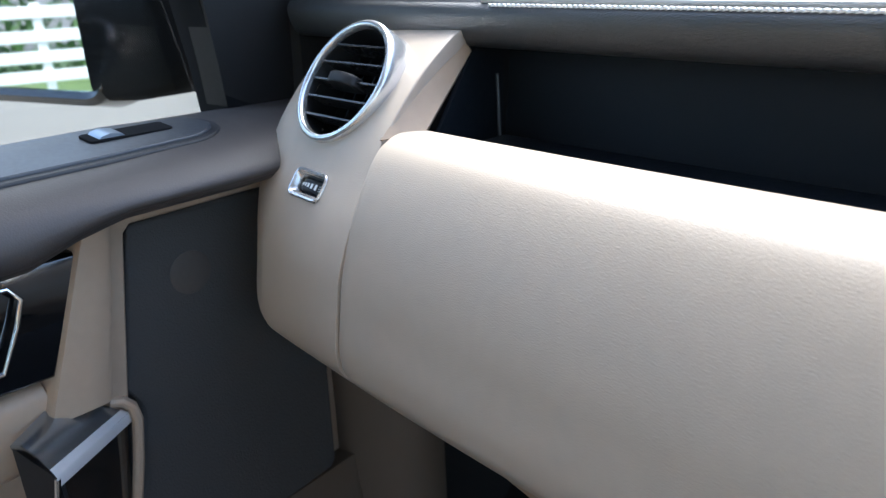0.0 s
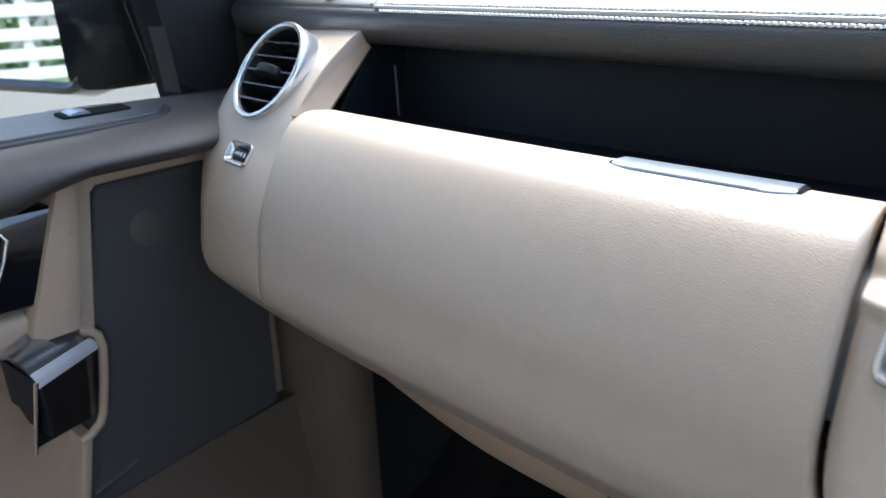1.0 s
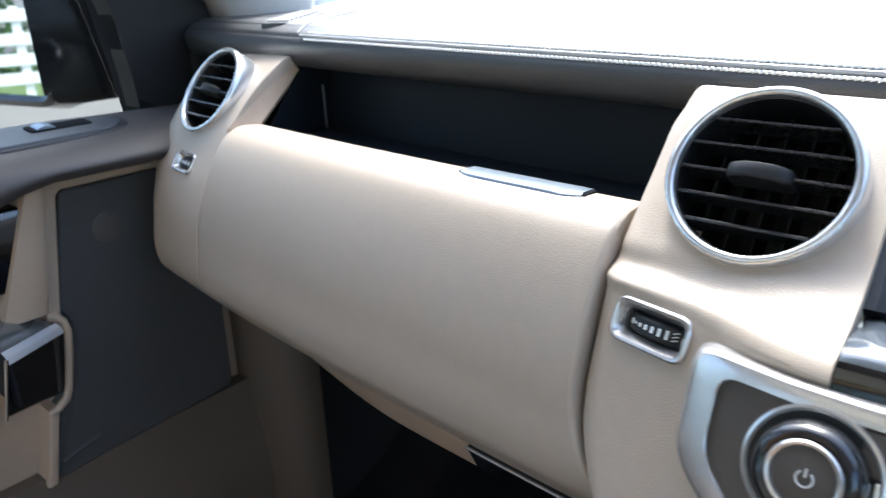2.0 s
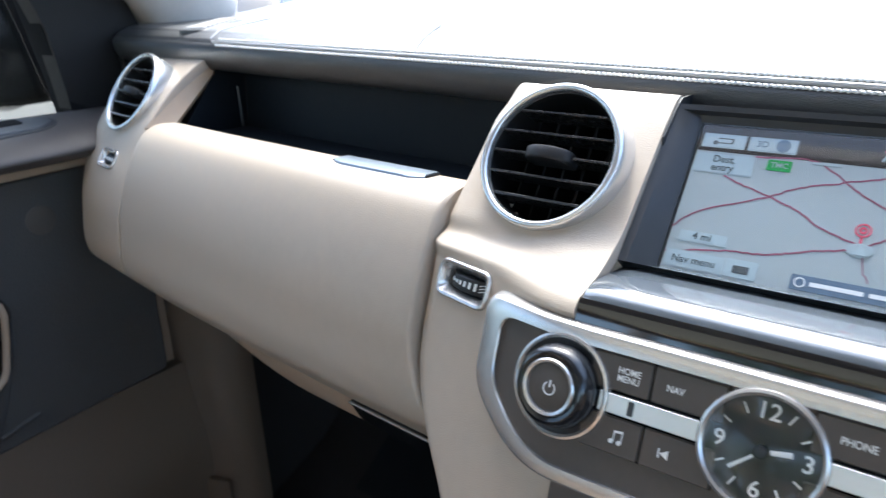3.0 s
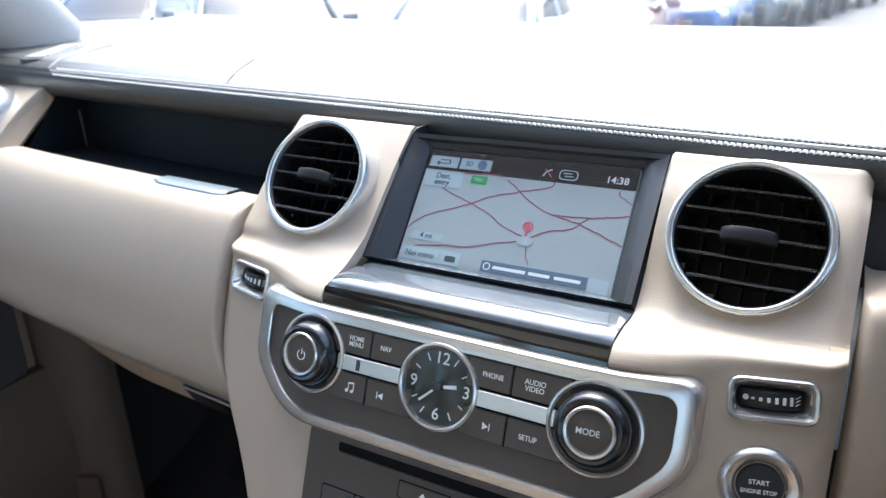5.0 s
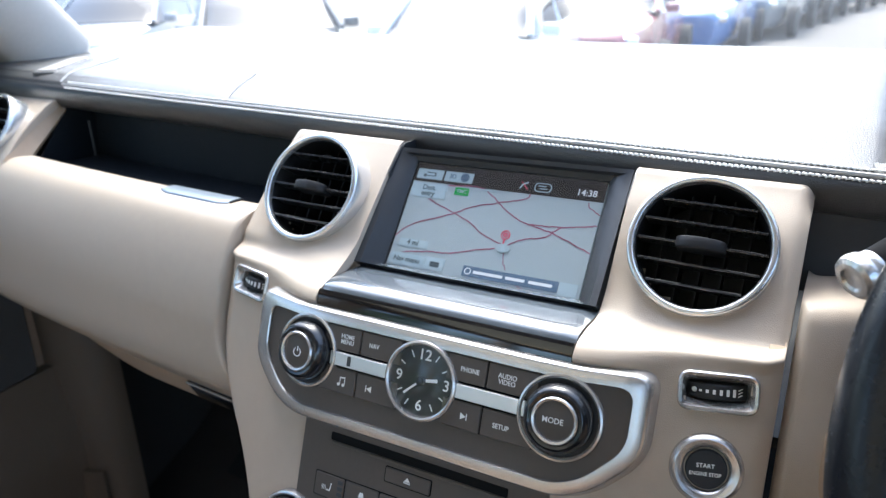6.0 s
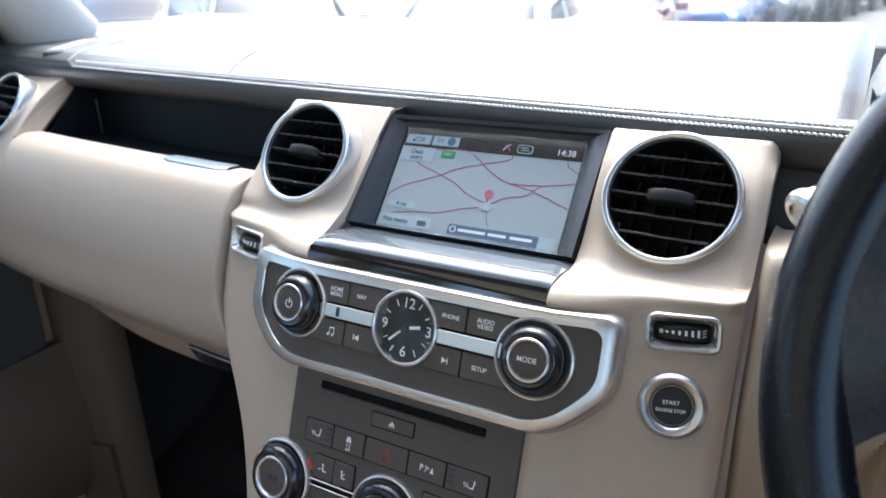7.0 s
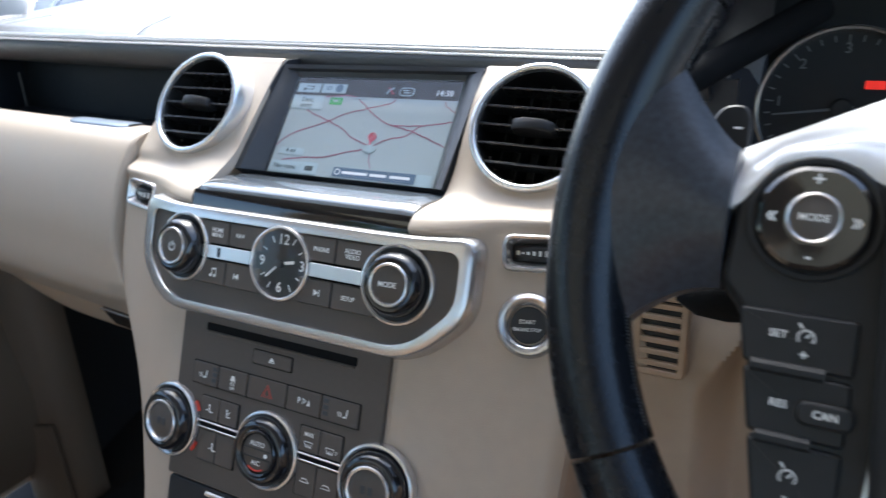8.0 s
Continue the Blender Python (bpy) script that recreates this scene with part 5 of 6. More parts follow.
part("hub", rings([[WP(p.x, p.y, w) for p in lp] for lp, w in ((loop, -0.030), (loop, 0.002), (inset(loop, 0.0010), 0.0080), (inset(loop, 0.0020), 0.0100), (inset(loop, 0.0036), 0.0112))]), HUB_GREY, wheel, "dark grey hub and switch spokes")
# the upper edge of the hub falls away forwards
def brow_foot(x):
    a = abs(x)
    return 0.012 + 0.0195 * smooth(0.1370, 0.1180, a) - 0.0085 * smooth(0.100, 0.086, a)


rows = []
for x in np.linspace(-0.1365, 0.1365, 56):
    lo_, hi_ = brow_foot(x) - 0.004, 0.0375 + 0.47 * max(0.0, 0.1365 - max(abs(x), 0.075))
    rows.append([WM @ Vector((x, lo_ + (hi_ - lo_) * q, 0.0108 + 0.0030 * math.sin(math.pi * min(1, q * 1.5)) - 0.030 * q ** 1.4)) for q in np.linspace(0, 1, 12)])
part("hub_brow", solid(rows, WM.to_3x3() @ Vector((0, -0.002, -0.012))), BROW, wheel, "upper edge of the hub with sky sheen put into its colour")
pad = rounded([(-0.080, -0.118), (0.080, -0.118), (0.088, 0.020), (0.070, 0.046), (-0.070, 0.046), (-0.088, 0.020)], 0.02, 6)
part("airbag_pad", rings([[WP(p.x, p.y, w) for p in lp] for lp, w in ((pad, 0.008), (pad, 0.018), (inset(pad, 0.004), 0.024), (inset(pad, 0.014), 0.030), (inset(pad, 0.03), 0.034))]), HUB_GREY, wheel, "dark grey airbag pad")
for s in (-1, 1):
    part("hub_trim", prism(rounded([(s * 0.084 - 0.003, -0.120), (s * 0.084 + 0.003, -0.120), (s * 0.079 + 0.003, -0.060), (s * 0.079 - 0.003, -0.060)], 0.002, 3), WP, 0.010, 0.0165, 0.001), ALU, wheel, "satin silver trim")
    cx, cv = s * 0.1085, 0.0075
    KP = placer(WM @ pose(cx, cv, 0.0118))
    part("switch_pod", lathe([(0.0215, -0.006), (0.0214, 0.0004), (0.0206, 0.0010), (0.0190, 0.0008), (0.0184, -0.0006)], KP, 48), HUB_GREY, wheel)
    key_ = part("rocker", lathe([(0.0181, 0.0), (0.0180, 0.0022), (0.0165, 0.0032), (0.0096, 0.0026)], KP, 56, dents=4, depth=0.0006), GLOSS, wheel, "gloss black four-way rocker")
    part("rocker_ring", lathe([(0.0086, 0.0), (0.0086, 0.0036), (0.0081, 0.0040), (0.0076, 0.0036), (0.0076, 0.0)], KP, 40, close=False), ALU, key_)
    kc = part("rocker_cap", lathe([(0.0076, 0.0), (0.0076, 0.0030), (0.0070, 0.0034), (0.0003, 0.0036)], KP, 32), GREY_FACE, key_)
    lm = WM @ pose(cx, cv, 0.0118 + 0.0038)
    lettering("word", "MODE", 0.0034, lm, WHITE_INK, kc)
    for body, dx, dv in (("+", 0, 0.0130), ("-", 0, -0.0130), ("\u00ab", -0.0130, 0), ("\u00bb", 0.0130, 0)):
        lettering("mark", body, 0.0070, lm @ pose(dx, dv, -0.0006), WHITE_INK, key_)
    # three cruise switches below, split by two ridges
    for k, (v1, v0) in enumerate(((-0.0245, -0.0435), (-0.0450, -0.0665), (-0.0680, -0.0920))):
        xo = lambda v: 0.1275 - 0.19 * (-0.0245 - v)
        ol = rounded([(-xo(v0), v0), (-0.0900, v0), (-0.0900, v1), (-xo(v1), v1)], 0.002, 3)
        if s > 0:
            ol = [Vector((-p.x, p.y)) for p in ol][::-1]
        part("cruise_switch", rings([[WP(p.x, p.y, w) for p in lp] for lp, w in ((ol, 0.004), (ol, 0.0118), (inset(ol, 0.0005), 0.0126), (inset(ol, 0.0012), 0.0130))]), HUB_GREY, wheel)
    for v, x1 in ((-0.0440, 0.0985), (-0.0672, 0.1000)):
        part("ridge", tube([WP(s * x, v, 0.0130) for x in np.linspace(0.1250 - 0.19 * (-0.0245 - v), x1, 6)], 0.0024, 8), HUB_GREY, wheel)
    if s < 0:
        SWM = WM @ pose(0, 0, 0.0134)
        for body, x, v in (("SET", -0.1140, -0.0325), ("RES", -0.1110, -0.0555)):
            lettering("word", body, 0.0036, SWM @ pose(x, v, 0), WHITE_INK, wheel)
        cz = part("cancel_button", prism(rounded([(-0.1055, -0.0610), (-0.0880, -0.0610), (-0.0880, -0.0525), (-0.1055, -0.0525)], 0.005, 5), WP, 0.010, 0.0150, 0.0012), HUB_GREY, wheel)
        lettering("word", "CAN", 0.0036, WM @ pose(-0.0967, -0.0567, 0.0152), WHITE_INK, cz)
        for x, v in ((-0.1055, -0.0325), (-0.1050, -0.0790)):
            part("gauge_mark", tube([WP(x + 0.0025 * math.sin(a), v + 0.0025 * math.cos(a), 0.0132) for a in np.linspace(-2.2, 2.2, 16)], 0.00028, 5), WHITE_INK, wheel)
            part("gauge_mark", tube([WP(x - 0.0026, v + 0.0046, 0.0134), WP(x - 0.0014, v + 0.0030, 0.0134)], 0.0004, 5), WHITE_INK, wheel)
            part("gauge_mark", tube([WP(x, v, 0.0134), WP(x + 0.0012, v + 0.0014, 0.0134)], 0.0003, 5), WHITE_INK, wheel)
        lettering("mark", "+", 0.0050, SWM @ pose(-0.1055, -0.0385, 0), WHITE_INK, wheel)
        lettering("mark", "-", 0.0050, SWM @ pose(-0.1050, -0.0850, 0), WHITE_INK, wheel)
# gear paddle behind the spoke
pd = thing("gear_paddle", WP(-0.14, 0.05, -0.02), "dark grey gear shift paddle behind the steering wheel", "paddle")
PDM = WM @ pose(-0.002, 0.003, -0.030)
ol = rounded([(-0.1530, 0.020), (-0.1340, 0.020), (-0.1345, 0.0490), (-0.1375, 0.0545), (-0.1465, 0.0542), (-0.1510, 0.0460)], 0.005, 5)
part("blade", prism(ol, placer(PDM), -0.004, 0.002, 0.0012), HUB_GREY, pd)
part("minus_mark", prism(box_outline(-0.1412, 0.0440, -0.1378, 0.0449, 0.0003, 1), placer(PDM), 0.001, 0.0023, 0.0001), WHITE_INK, pd)
# column stalk with a satin tip
stalk = thing("column_stalk", (0.25, 0.26, 1.44), "column stalk with a satin silver end", "stalk")
axis = Vector((0.62, 0.70, 0.35)).normalized()
SX = axis.orthogonal().normalized()
SY = axis.cross(SX)
sp = lambda x, v, w: Vector((0.2265, 0.247, 1.4385)) + SX * x + SY * v + axis * w
part("tip", lathe([(0.0005, 0.0016), (0.0048, 0.0014), (0.0060, 0.0002), (0.0085, 0.0002), (0.0105, 0.0018), (0.0112, 0.0046), (0.0106, 0.0080), (0.0090, 0.0100), (0.0088, 0.0130)], sp, 40), ALU, stalk, "satin silver tip")
part("arm", lathe([(0.0086, 0.0125), (0.0084, 0.03), (0.0080, 0.06), (0.0080, 0.13)], sp, 24), SEAL, stalk, "black stalk arm")
low_st = thing("lower_stalk", (0.30, 0.23, 1.37), "black column lever behind the wheel", "stalk")
part("arm", tube([WP(-0.158, -0.022, -0.045), WP(-0.150, -0.022, -0.045), WP(-0.138, -0.020, -0.05), WP(-0.08, -0.012, -0.06)], [0.004, 0.009, 0.012, 0.011], 14), CARPET, low_st)
col = thing("steering_column", (0.429, 0.27, 1.35), "black steering column shroud", "column")
part("shroud", tube([WP(0, -0.01, -0.035), WP(0, -0.012, -0.08), WP(0, -0.02, -0.20)], [0.060, 0.078, 0.084], 28), BLACK, col)


# ---- passenger door ----
door = thing("passenger_door", (-0.80, 0.2, 0.75), "closed front passenger door trimmed in beige vinyl with dark brown cap", "car door")
Y0, Y1 = -0.75, 0.50
CAPP = [(-0.848, 1.372), (-0.842, 1.384), (-0.825, 1.388), (-0.795, 1.389), (-0.760, 1.3865), (-0.730, 1.380), (-0.712, 1.370), (-0.705, 1.3595), (-0.709, 1.3515), (-0.722, 1.3475), (-0.750, 1.346), (-0.776, 1.346)]
rows = []
for y in np.linspace(Y0, Y1, 44):
    d = 1 - smooth(0.17, 0.235, y)
    nar = smooth(0.30, 0.50, y)
    rows.append([(x - 0.03 * nar * smooth(-0.80, -0.71, x), y, z + (0.006 - d * 0.016) * smooth(1.372, 1.348, z) - 0.004 * smooth(0.25, 0.5, y)) for x, z in (tuple(p) for p in spline(CAPP, 36))])
part("cap", solid(rows, (-0.003, 0, -0.003)), CAP, door, "padded dark brown door cap")
# switch panel on the cap
SPL = [(-0.812, -0.30), (-0.812, 0.285), (-0.795, 0.335), (-0.765, 0.345), (-0.742, 0.322), (-0.736, 0.25), (-0.730, -0.30)]
capz = lambda x, y, w: Vector((x, y, 1.3895 + w - 0.09 * max(0, x + 0.79) - 0.9 * max(0, x + 0.79) ** 2 - 0.004 * smooth(0.25, 0.5, y)))
lp = rounded(SPL[::-1], 0.02, 5)
lpd = []
for a, b in zip(lp, lp[1:] + lp[:1]):
    m_ = 8 if (b - a).length > 0.05 else 1
    lpd += [a.lerp(b, j / m_) for j in range(m_)]
part("switch_panel_edge", prism(lpd, capz, -0.006, 0.0015, 0.0012), BLACK, door)
part("switch_panel", prism(inset(lpd, 0.006), capz, -0.004, 0.0030, 0.0010), SWITCH_GREY, door, "grey moulded switch panel")
part("switch_well", prism(box_outline(-0.788, 0.250, -0.768, 0.308, 0.004), capz, -0.002, 0.0036, 0.0004), SEAL, door)
part("window_switch", solid([[capz(x, y, w) for y, w in ((0.256, 0.003), (0.258, 0.0050), (0.264, 0.0062), (0.272, 0.0050), (0.274, 0.003))] for x in np.linspace(-0.786, -0.770, 6)], (0, 0, -0.004)), CATCH, door, "dull silver window switch")
# inner skin of the door
skin = []
for y in np.linspace(Y0, 0.475, 30):
    skin.append([(-0.790 - 0.012 * smooth(1.1, 0.85, z) + 0.0, y, z) for z in np.linspace(1.352, 0.74, 24)])
part("skin", solid(skin, (-0.03, 0, 0)), BEIGE_HARD, door, "beige vinyl door skin")
# speaker panel
spk = [(0.262, 1.331), (0.470, 1.331), (0.470, 1.20), (0.4185, 1.156), (0.4160, 1.043), (0.196, 1.034), (0.2150, 1.1120), (0.2195, 1.1150), (0.2355, 1.1290), (0.2470, 1.1940), (0.2400, 1.2080), (0.2370, 1.2130)]
spk_loop = rounded([(y, z) for y, z in spk], [0.008, 0.004, 0.01, 0.012, 0.012, 0.004, 0.002, 0.002, 0.010, 0.008, 0.004, 0.002], 4)[::-1]


def door_plate(loop_, x0, x1, bevel):
    """A plate on the door: loop in (y, z), clockwise as seen from inside the car."""
    fl = [Vector((p[0], p[1])) for p in loop_]
    area = sum(a.x * b.y - b.x * a.y for a, b in zip(fl, fl[1:] + fl[:1]))
    if area < 0:
        fl = fl[::-1]
    return rings([[Vector((x, p.x, p.y)) for p in lp_] for lp_, x in ((fl, x0), (fl, x1 - bevel), (inset(fl, bevel * 0.4), x1 - bevel * 0.3), (inset(fl, bevel), x1))])


part("speaker_panel", door_plate(spk_loop, -0.796, -0.770, 0.003), MESH, door, "dark grey cloth-textured speaker panel")
part("tweeter", lathe([(0.0165, -0.002), (0.0165, 0.0006), (0.0150, 0.0012), (0.0003, 0.0014)], placer(facing((-0.770, 0.302, 1.283), (0, 1, 0), (0, 0, 1))), 32), GREY_FACE, door, "paler round tweeter cover")
part("panel_rib", tube([(-0.7695, 0.206, 1.053), (-0.7690, 0.228, 1.059), (-0.7695, 0.250, 1.063)], 0.0028, 8), MESH, door)
# beige surround and ridge behind the speaker panel
part("speaker_surround", door_plate([(0.248, 1.349), (0.47, 1.349), (0.47, 1.333), (0.262, 1.333), (0.257, 1.328), (0.236, 1.207), (0.222, 1.207)][::-1], -0.796, -0.764, 0.002), BEIGE_HARD, door)
part("speaker_surround", door_plate([(0.2150, 1.1150), (0.196, 1.034), (0.186, 1.034), (0.2050, 1.1150)], -0.796, -0.764, 0.002), BEIGE_HARD, door)
rows = []
for z in np.linspace(1.350, 1.222, 14):
    q = (1.3348 - z) / 0.1007
    lf, rt = 0.2225 - 0.0380 * min(q, 1.6) - 0.012 * max(0, q - 1.6), 0.2455 - 0.0200 * q
    m_ = (lf + rt) / 2
    rows.append([(x, y, z) for y, x in ((lf - 0.001, -0.790), (lf, -0.756), (lf + 0.002, -0.7525), (m_, -0.7505), (rt - 0.006, -0.7505), (rt - 0.002, -0.753), (rt, -0.760), (rt + 0.001, -0.790))])
part("ridge", solid(rows, (-0.01, 0, 0)), BEIGE_HARD, door, "beige upright ridge")
part("release_plate", door_plate([(-0.10, 1.340), (0.2215, 1.328), (0.192, 1.251), (-0.10, 1.262)][::-1], -0.79, -0.756, 0.003), GLOSS, door, "gloss black release plate")
part("release_lever", tube([(-0.752, 0.08, 1.318), (-0.750, 0.150, 1.322), (-0.749, 0.176, 1.320), (-0.748, 0.182, 1.312), (-0.748, 0.176, 1.296), (-0.749, 0.163, 1.270), (-0.751, 0.10, 1.266)], 0.0017, 10), CHROME, door, "chrome-edged release lever")
part("armrest", solid([[(x, y, z + (0.006 if y < 0 else 0)) for x, z in (tuple(p) for p in spline([(-0.788, 1.249), (-0.772, 1.247), (-0.764, 1.242), (-0.761, 1.232), (-0.762, 1.205), (-0.768, 1.19), (-0.788, 1.18)], 24))] for y in np.linspace(-0.5, 0.186, 12)], (-0.004, 0, 0)), BEIGE_HARD, door, "beige armrest")
# pale, less metallic silver puts the window's reflection into the edge's colour
BRIGHT = material("window_lit_handle_edge", (0.80, 0.80, 0.80), 0.22, metal=0.35, var=0.0)
SATIN_DARK = material("satin_metal", (0.33, 0.34, 0.35), 0.22, metal=0.85, var=0.0)
A_, B_, C_, D_ = Vector((-0.765, 0.2355, 1.1985)), Vector((-0.717, 0.1665, 1.2080)), Vector((-0.745, 0.1540, 1.2260)), Vector((-0.765, 0.1880, 1.2310))


def pull_top(q, s):
    """The sloping top of the pull handle, rounded over along its inner edge."""
    p = C_.lerp(D_, q).lerp(B_.lerp(A_, q), s)
    return p + Vector((0.25, -0.1, 1)) * 0.010 * math.sin(math.pi * min(1, s)) * (1 - 0.5 * q)


top_rows = [[pull_top(q, s) for s in np.linspace(0, 1, 12)] for q in np.linspace(0, 1, 14)]
part("pull_top", solid(top_rows, (-0.002, 0.001, -0.004)), SATIN_DARK, door, "polished satin handle top")
bevel_rows = [[pull_top(q, s) + Vector((0.0006, -0.0002, 0.0010)) for s in np.linspace(0.88, 1, 6)] + [B_.lerp(A_, q) + Vector((0.0012, -0.0010, -d)) for d in (0.002, 0.0045)] for q in np.linspace(0, 1, 14)]
part("pull_bevel", solid(bevel_rows, (-0.001, 0.001, -0.002)), BRIGHT, door, "silver handle edge with window light put into its colour")
front = [[B_.lerp(A_, q) + Vector((0.0 if d < 0.1 else -0.001, -0.013 * d, -(0.058 + 0.014 * q) * d)) for d in (-0.02, 0.1, 0.4, 0.75, 0.93, 1.0)] for q in np.linspace(0, 1, 14)]
for r in front:
    r[-1] = r[-1] + Vector((-0.006, 0.004, 0.0))
part("pull_front", solid(front, (-0.006, 0.004, 0)), GLOSS, door, "gloss black handle front")
side = [[C_.lerp(B_, q) + Vector((-0.0005, 0.001, -d * (1.0 if q > 0.3 else 0.8))) for d in (0.002, 0.02, 0.05)] for q in np.linspace(0, 1, 6)]
part("pull_side", solid(side, (-0.002, 0.003, 0)), BLACK, door)
part("pull_edge", tube([B_ + Vector((0.0004, -0.22 * d, -d)) for d in (0.0, 0.01, 0.04, 0.057)], [0.0020, 0.0019, 0.0016, 0.0012], 8), CHROME, door)
part("handle_surround", tube([(-0.766, 0.224, 1.2130), (-0.763, 0.2310, 1.2115), (-0.762, 0.2365, 1.2050), (-0.762, 0.2385, 1.194), (-0.763, 0.2330, 1.16), (-0.764, 0.2270, 1.1320), (-0.764, 0.2225, 1.1225), (-0.765, 0.2130, 1.1150), (-0.767, 0.205, 1.1120)], 0.0040, 10), BEIGE_HARD, door)
part("lower_trim", solid([[(x, y, z) for x, z in (tuple(p) for p in spline([(-0.772, 1.04), (-0.768, 1.0), (-0.758, 0.95), (-0.752, 0.90), (-0.76, 0.82), (-0.785, 0.76)], 14))] for y in np.linspace(Y0, 0.475, 16)], (-0.03, 0, 0)), KICK, door, "lower door bin darkened for shade")
SAIL = material("dark_brown_black_trim", (0.014, 0.013, 0.0125), 0.6, var=0.1, var_scale=9, grain=0.08, spec=0.2)
# window frame, sail panel and glass
part("window_frame", solid([[(x, y, z) for y, z in ((0.390, 1.370), (0.385, 1.42), (0.370, 1.51), (0.28, 1.70), (0.16, 1.88))] for x in (-0.868, -0.852, -0.840, -0.824)], (0, 0.060, 0.0)), SEAL, door, "black window frame")
part("sail_panel", solid([[(x + 0.006 * q, y0 + (y1 - y0) * q, z) for q in np.linspace(0, 1, 6)] for x, y0, y1, z in ((-0.826, 0.390, 0.528, 1.374), (-0.822, 0.384, 0.516, 1.42), (-0.820, 0.376, 0.486, 1.48), (-0.818, 0.356, 0.460, 1.54), (-0.815, 0.25, 0.345, 1.66), (-0.80, 0.12, 0.22, 1.88))], (-0.03, 0, 0)), SAIL, door, "dark mirror sail panel")
part("window_glass", solid([[(-0.862, y, 1.362 + (top - 1.362) * q) for q in (0, 0.5, 1)] for y, top in ((-0.75, 1.88), (-0.2, 1.88), (0.15, 1.88), (0.27, 1.70), (0.359, 1.51), (0.385, 1.39))], (-0.004, 0, 0)), SIDE_GLASS, door)

# ---- door mirror ----
mir = thing("door_mirror", (-1.05, 0.40, 1.36), "black folding door mirror reflecting a white fence", "door mirror")
MN = Vector((0.36, -0.93, 0.004)).normalized()
MM = facing((-1.107, 0.371, 1.478), MN.cross(Vector((0, 0, -1))), (0, 0, 1))
MP = placer(MM)
ml = rounded([(-0.125, -0.090), (0.058, -0.096), (0.078, 0.0), (0.074, 0.095), (-0.125, 0.095)], 0.022, 6)
part("glass", prism(ml, MP, -0.006, -0.002, 0.0005), MIRROR, mir, "mirror glass")
ml_in = [Vector((p.x + 0.085 * smooth(0.05, 0.10, p.x), p.y)) for p in ml]
ho = inset(ml, -0.014)
part("housing", rings([[MP(p.x, p.y, w) for p in lp_] for lp_, w in ((inset(ml, 0.0005), -0.008), (inset(ml, 0.0005), 0.002), (inset(ml, -0.006), 0.006), (ho, 0.0), (inset(ml_in, -0.022), -0.035), (inset(ml_in, -0.018), -0.08), (inset(ml_in, 0.012), -0.125), (inset(ml_in, 0.045), -0.145))], True, True), GLOSS, mir, "gloss black housing")
arm_loops = []
for x, y0, y1, z0, z1 in ((-1.06, 0.385, 0.50, 1.372, 1.58), (-1.02, 0.395, 0.50, 1.374, 1.58), (-0.975, 0.410, 0.50, 1.381, 1.57), (-0.955, 0.425, 0.49, 1.392, 1.54), (-0.94, 0.44, 0.485, 1.41, 1.50), (-0.86, 0.45, 0.48, 1.42, 1.48)):
    arm_loops.append([Vector((x, p.x, p.y)) for p in box_outline(y0, z0, y1, z1, 0.02, 4)])
part("foot", rings(arm_loops), SEAL, mir, "black mirror arm")

# ---- footwell and cabin ----
kick = thing("kick_panel", (-0.78, 0.5, 0.8), "plastic kick panel beside the footwell, darkened for shade", "trim panel")
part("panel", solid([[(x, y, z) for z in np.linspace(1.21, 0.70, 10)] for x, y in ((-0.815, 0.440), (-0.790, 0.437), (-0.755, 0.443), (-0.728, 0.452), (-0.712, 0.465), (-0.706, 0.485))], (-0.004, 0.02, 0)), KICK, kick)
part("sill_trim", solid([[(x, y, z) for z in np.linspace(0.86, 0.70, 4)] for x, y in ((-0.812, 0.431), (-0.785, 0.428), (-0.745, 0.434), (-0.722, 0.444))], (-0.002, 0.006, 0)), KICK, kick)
tagged(part("footwell_side", solid([[(-0.806, y, z) for z in (0.66, 1.0, 1.45)] for y in (0.455, 0.7, 1.03)], (-0.03, 0, 0)), CARPET), "black carpeted footwell side", "footwell", kind="structure")
tagged(part("floor", solid([[(x, y, 0.70 + 0.18 * smooth(0.55, 0.95, y)) for y in np.linspace(-2.2, 1.0, 22)] for x in np.linspace(-0.86, 0.86, 8)], (0, 0, -0.03)), CARPET), "black carpeted car floor", "car floor", kind="structure")
mat_ = thing("floor_mat", (-0.45, 0.4, 0.71), "creased dark rubber floor mat in the footwell", "floor mat")
part("mat", solid([[(x, y, 0.716 + 0.18 * smooth(0.55, 0.95, y) + 0.006 * math.sin(9 * x + 7 * y)) for y in np.linspace(-0.1, 0.9, 20)] for x in np.linspace(-0.68, -0.22, 14)], (0, 0, -0.008)), TRAY, mat_)
tagged(part("bulkhead", solid([[(x, 1.0 + 0.0 * z, z) for z in (0.68, 1.0, 1.44)] for x in np.linspace(-0.86, 0.86, 5)], (0, 0.03, 0)), CARPET), "dark bulkhead behind the dashboard", "bulkhead", kind="structure")
tagged(part("under_dash_panel", solid([[(x, y, 1.20 - 0.05 * q) for q, y in ((0, 0.46), (0.5, 0.62), (1, 0.98))] for x in np.linspace(-0.72, 0.72, 6)], (0, 0, 0.01)), BLACK), "black panel under the dashboard", "panel", kind="structure")

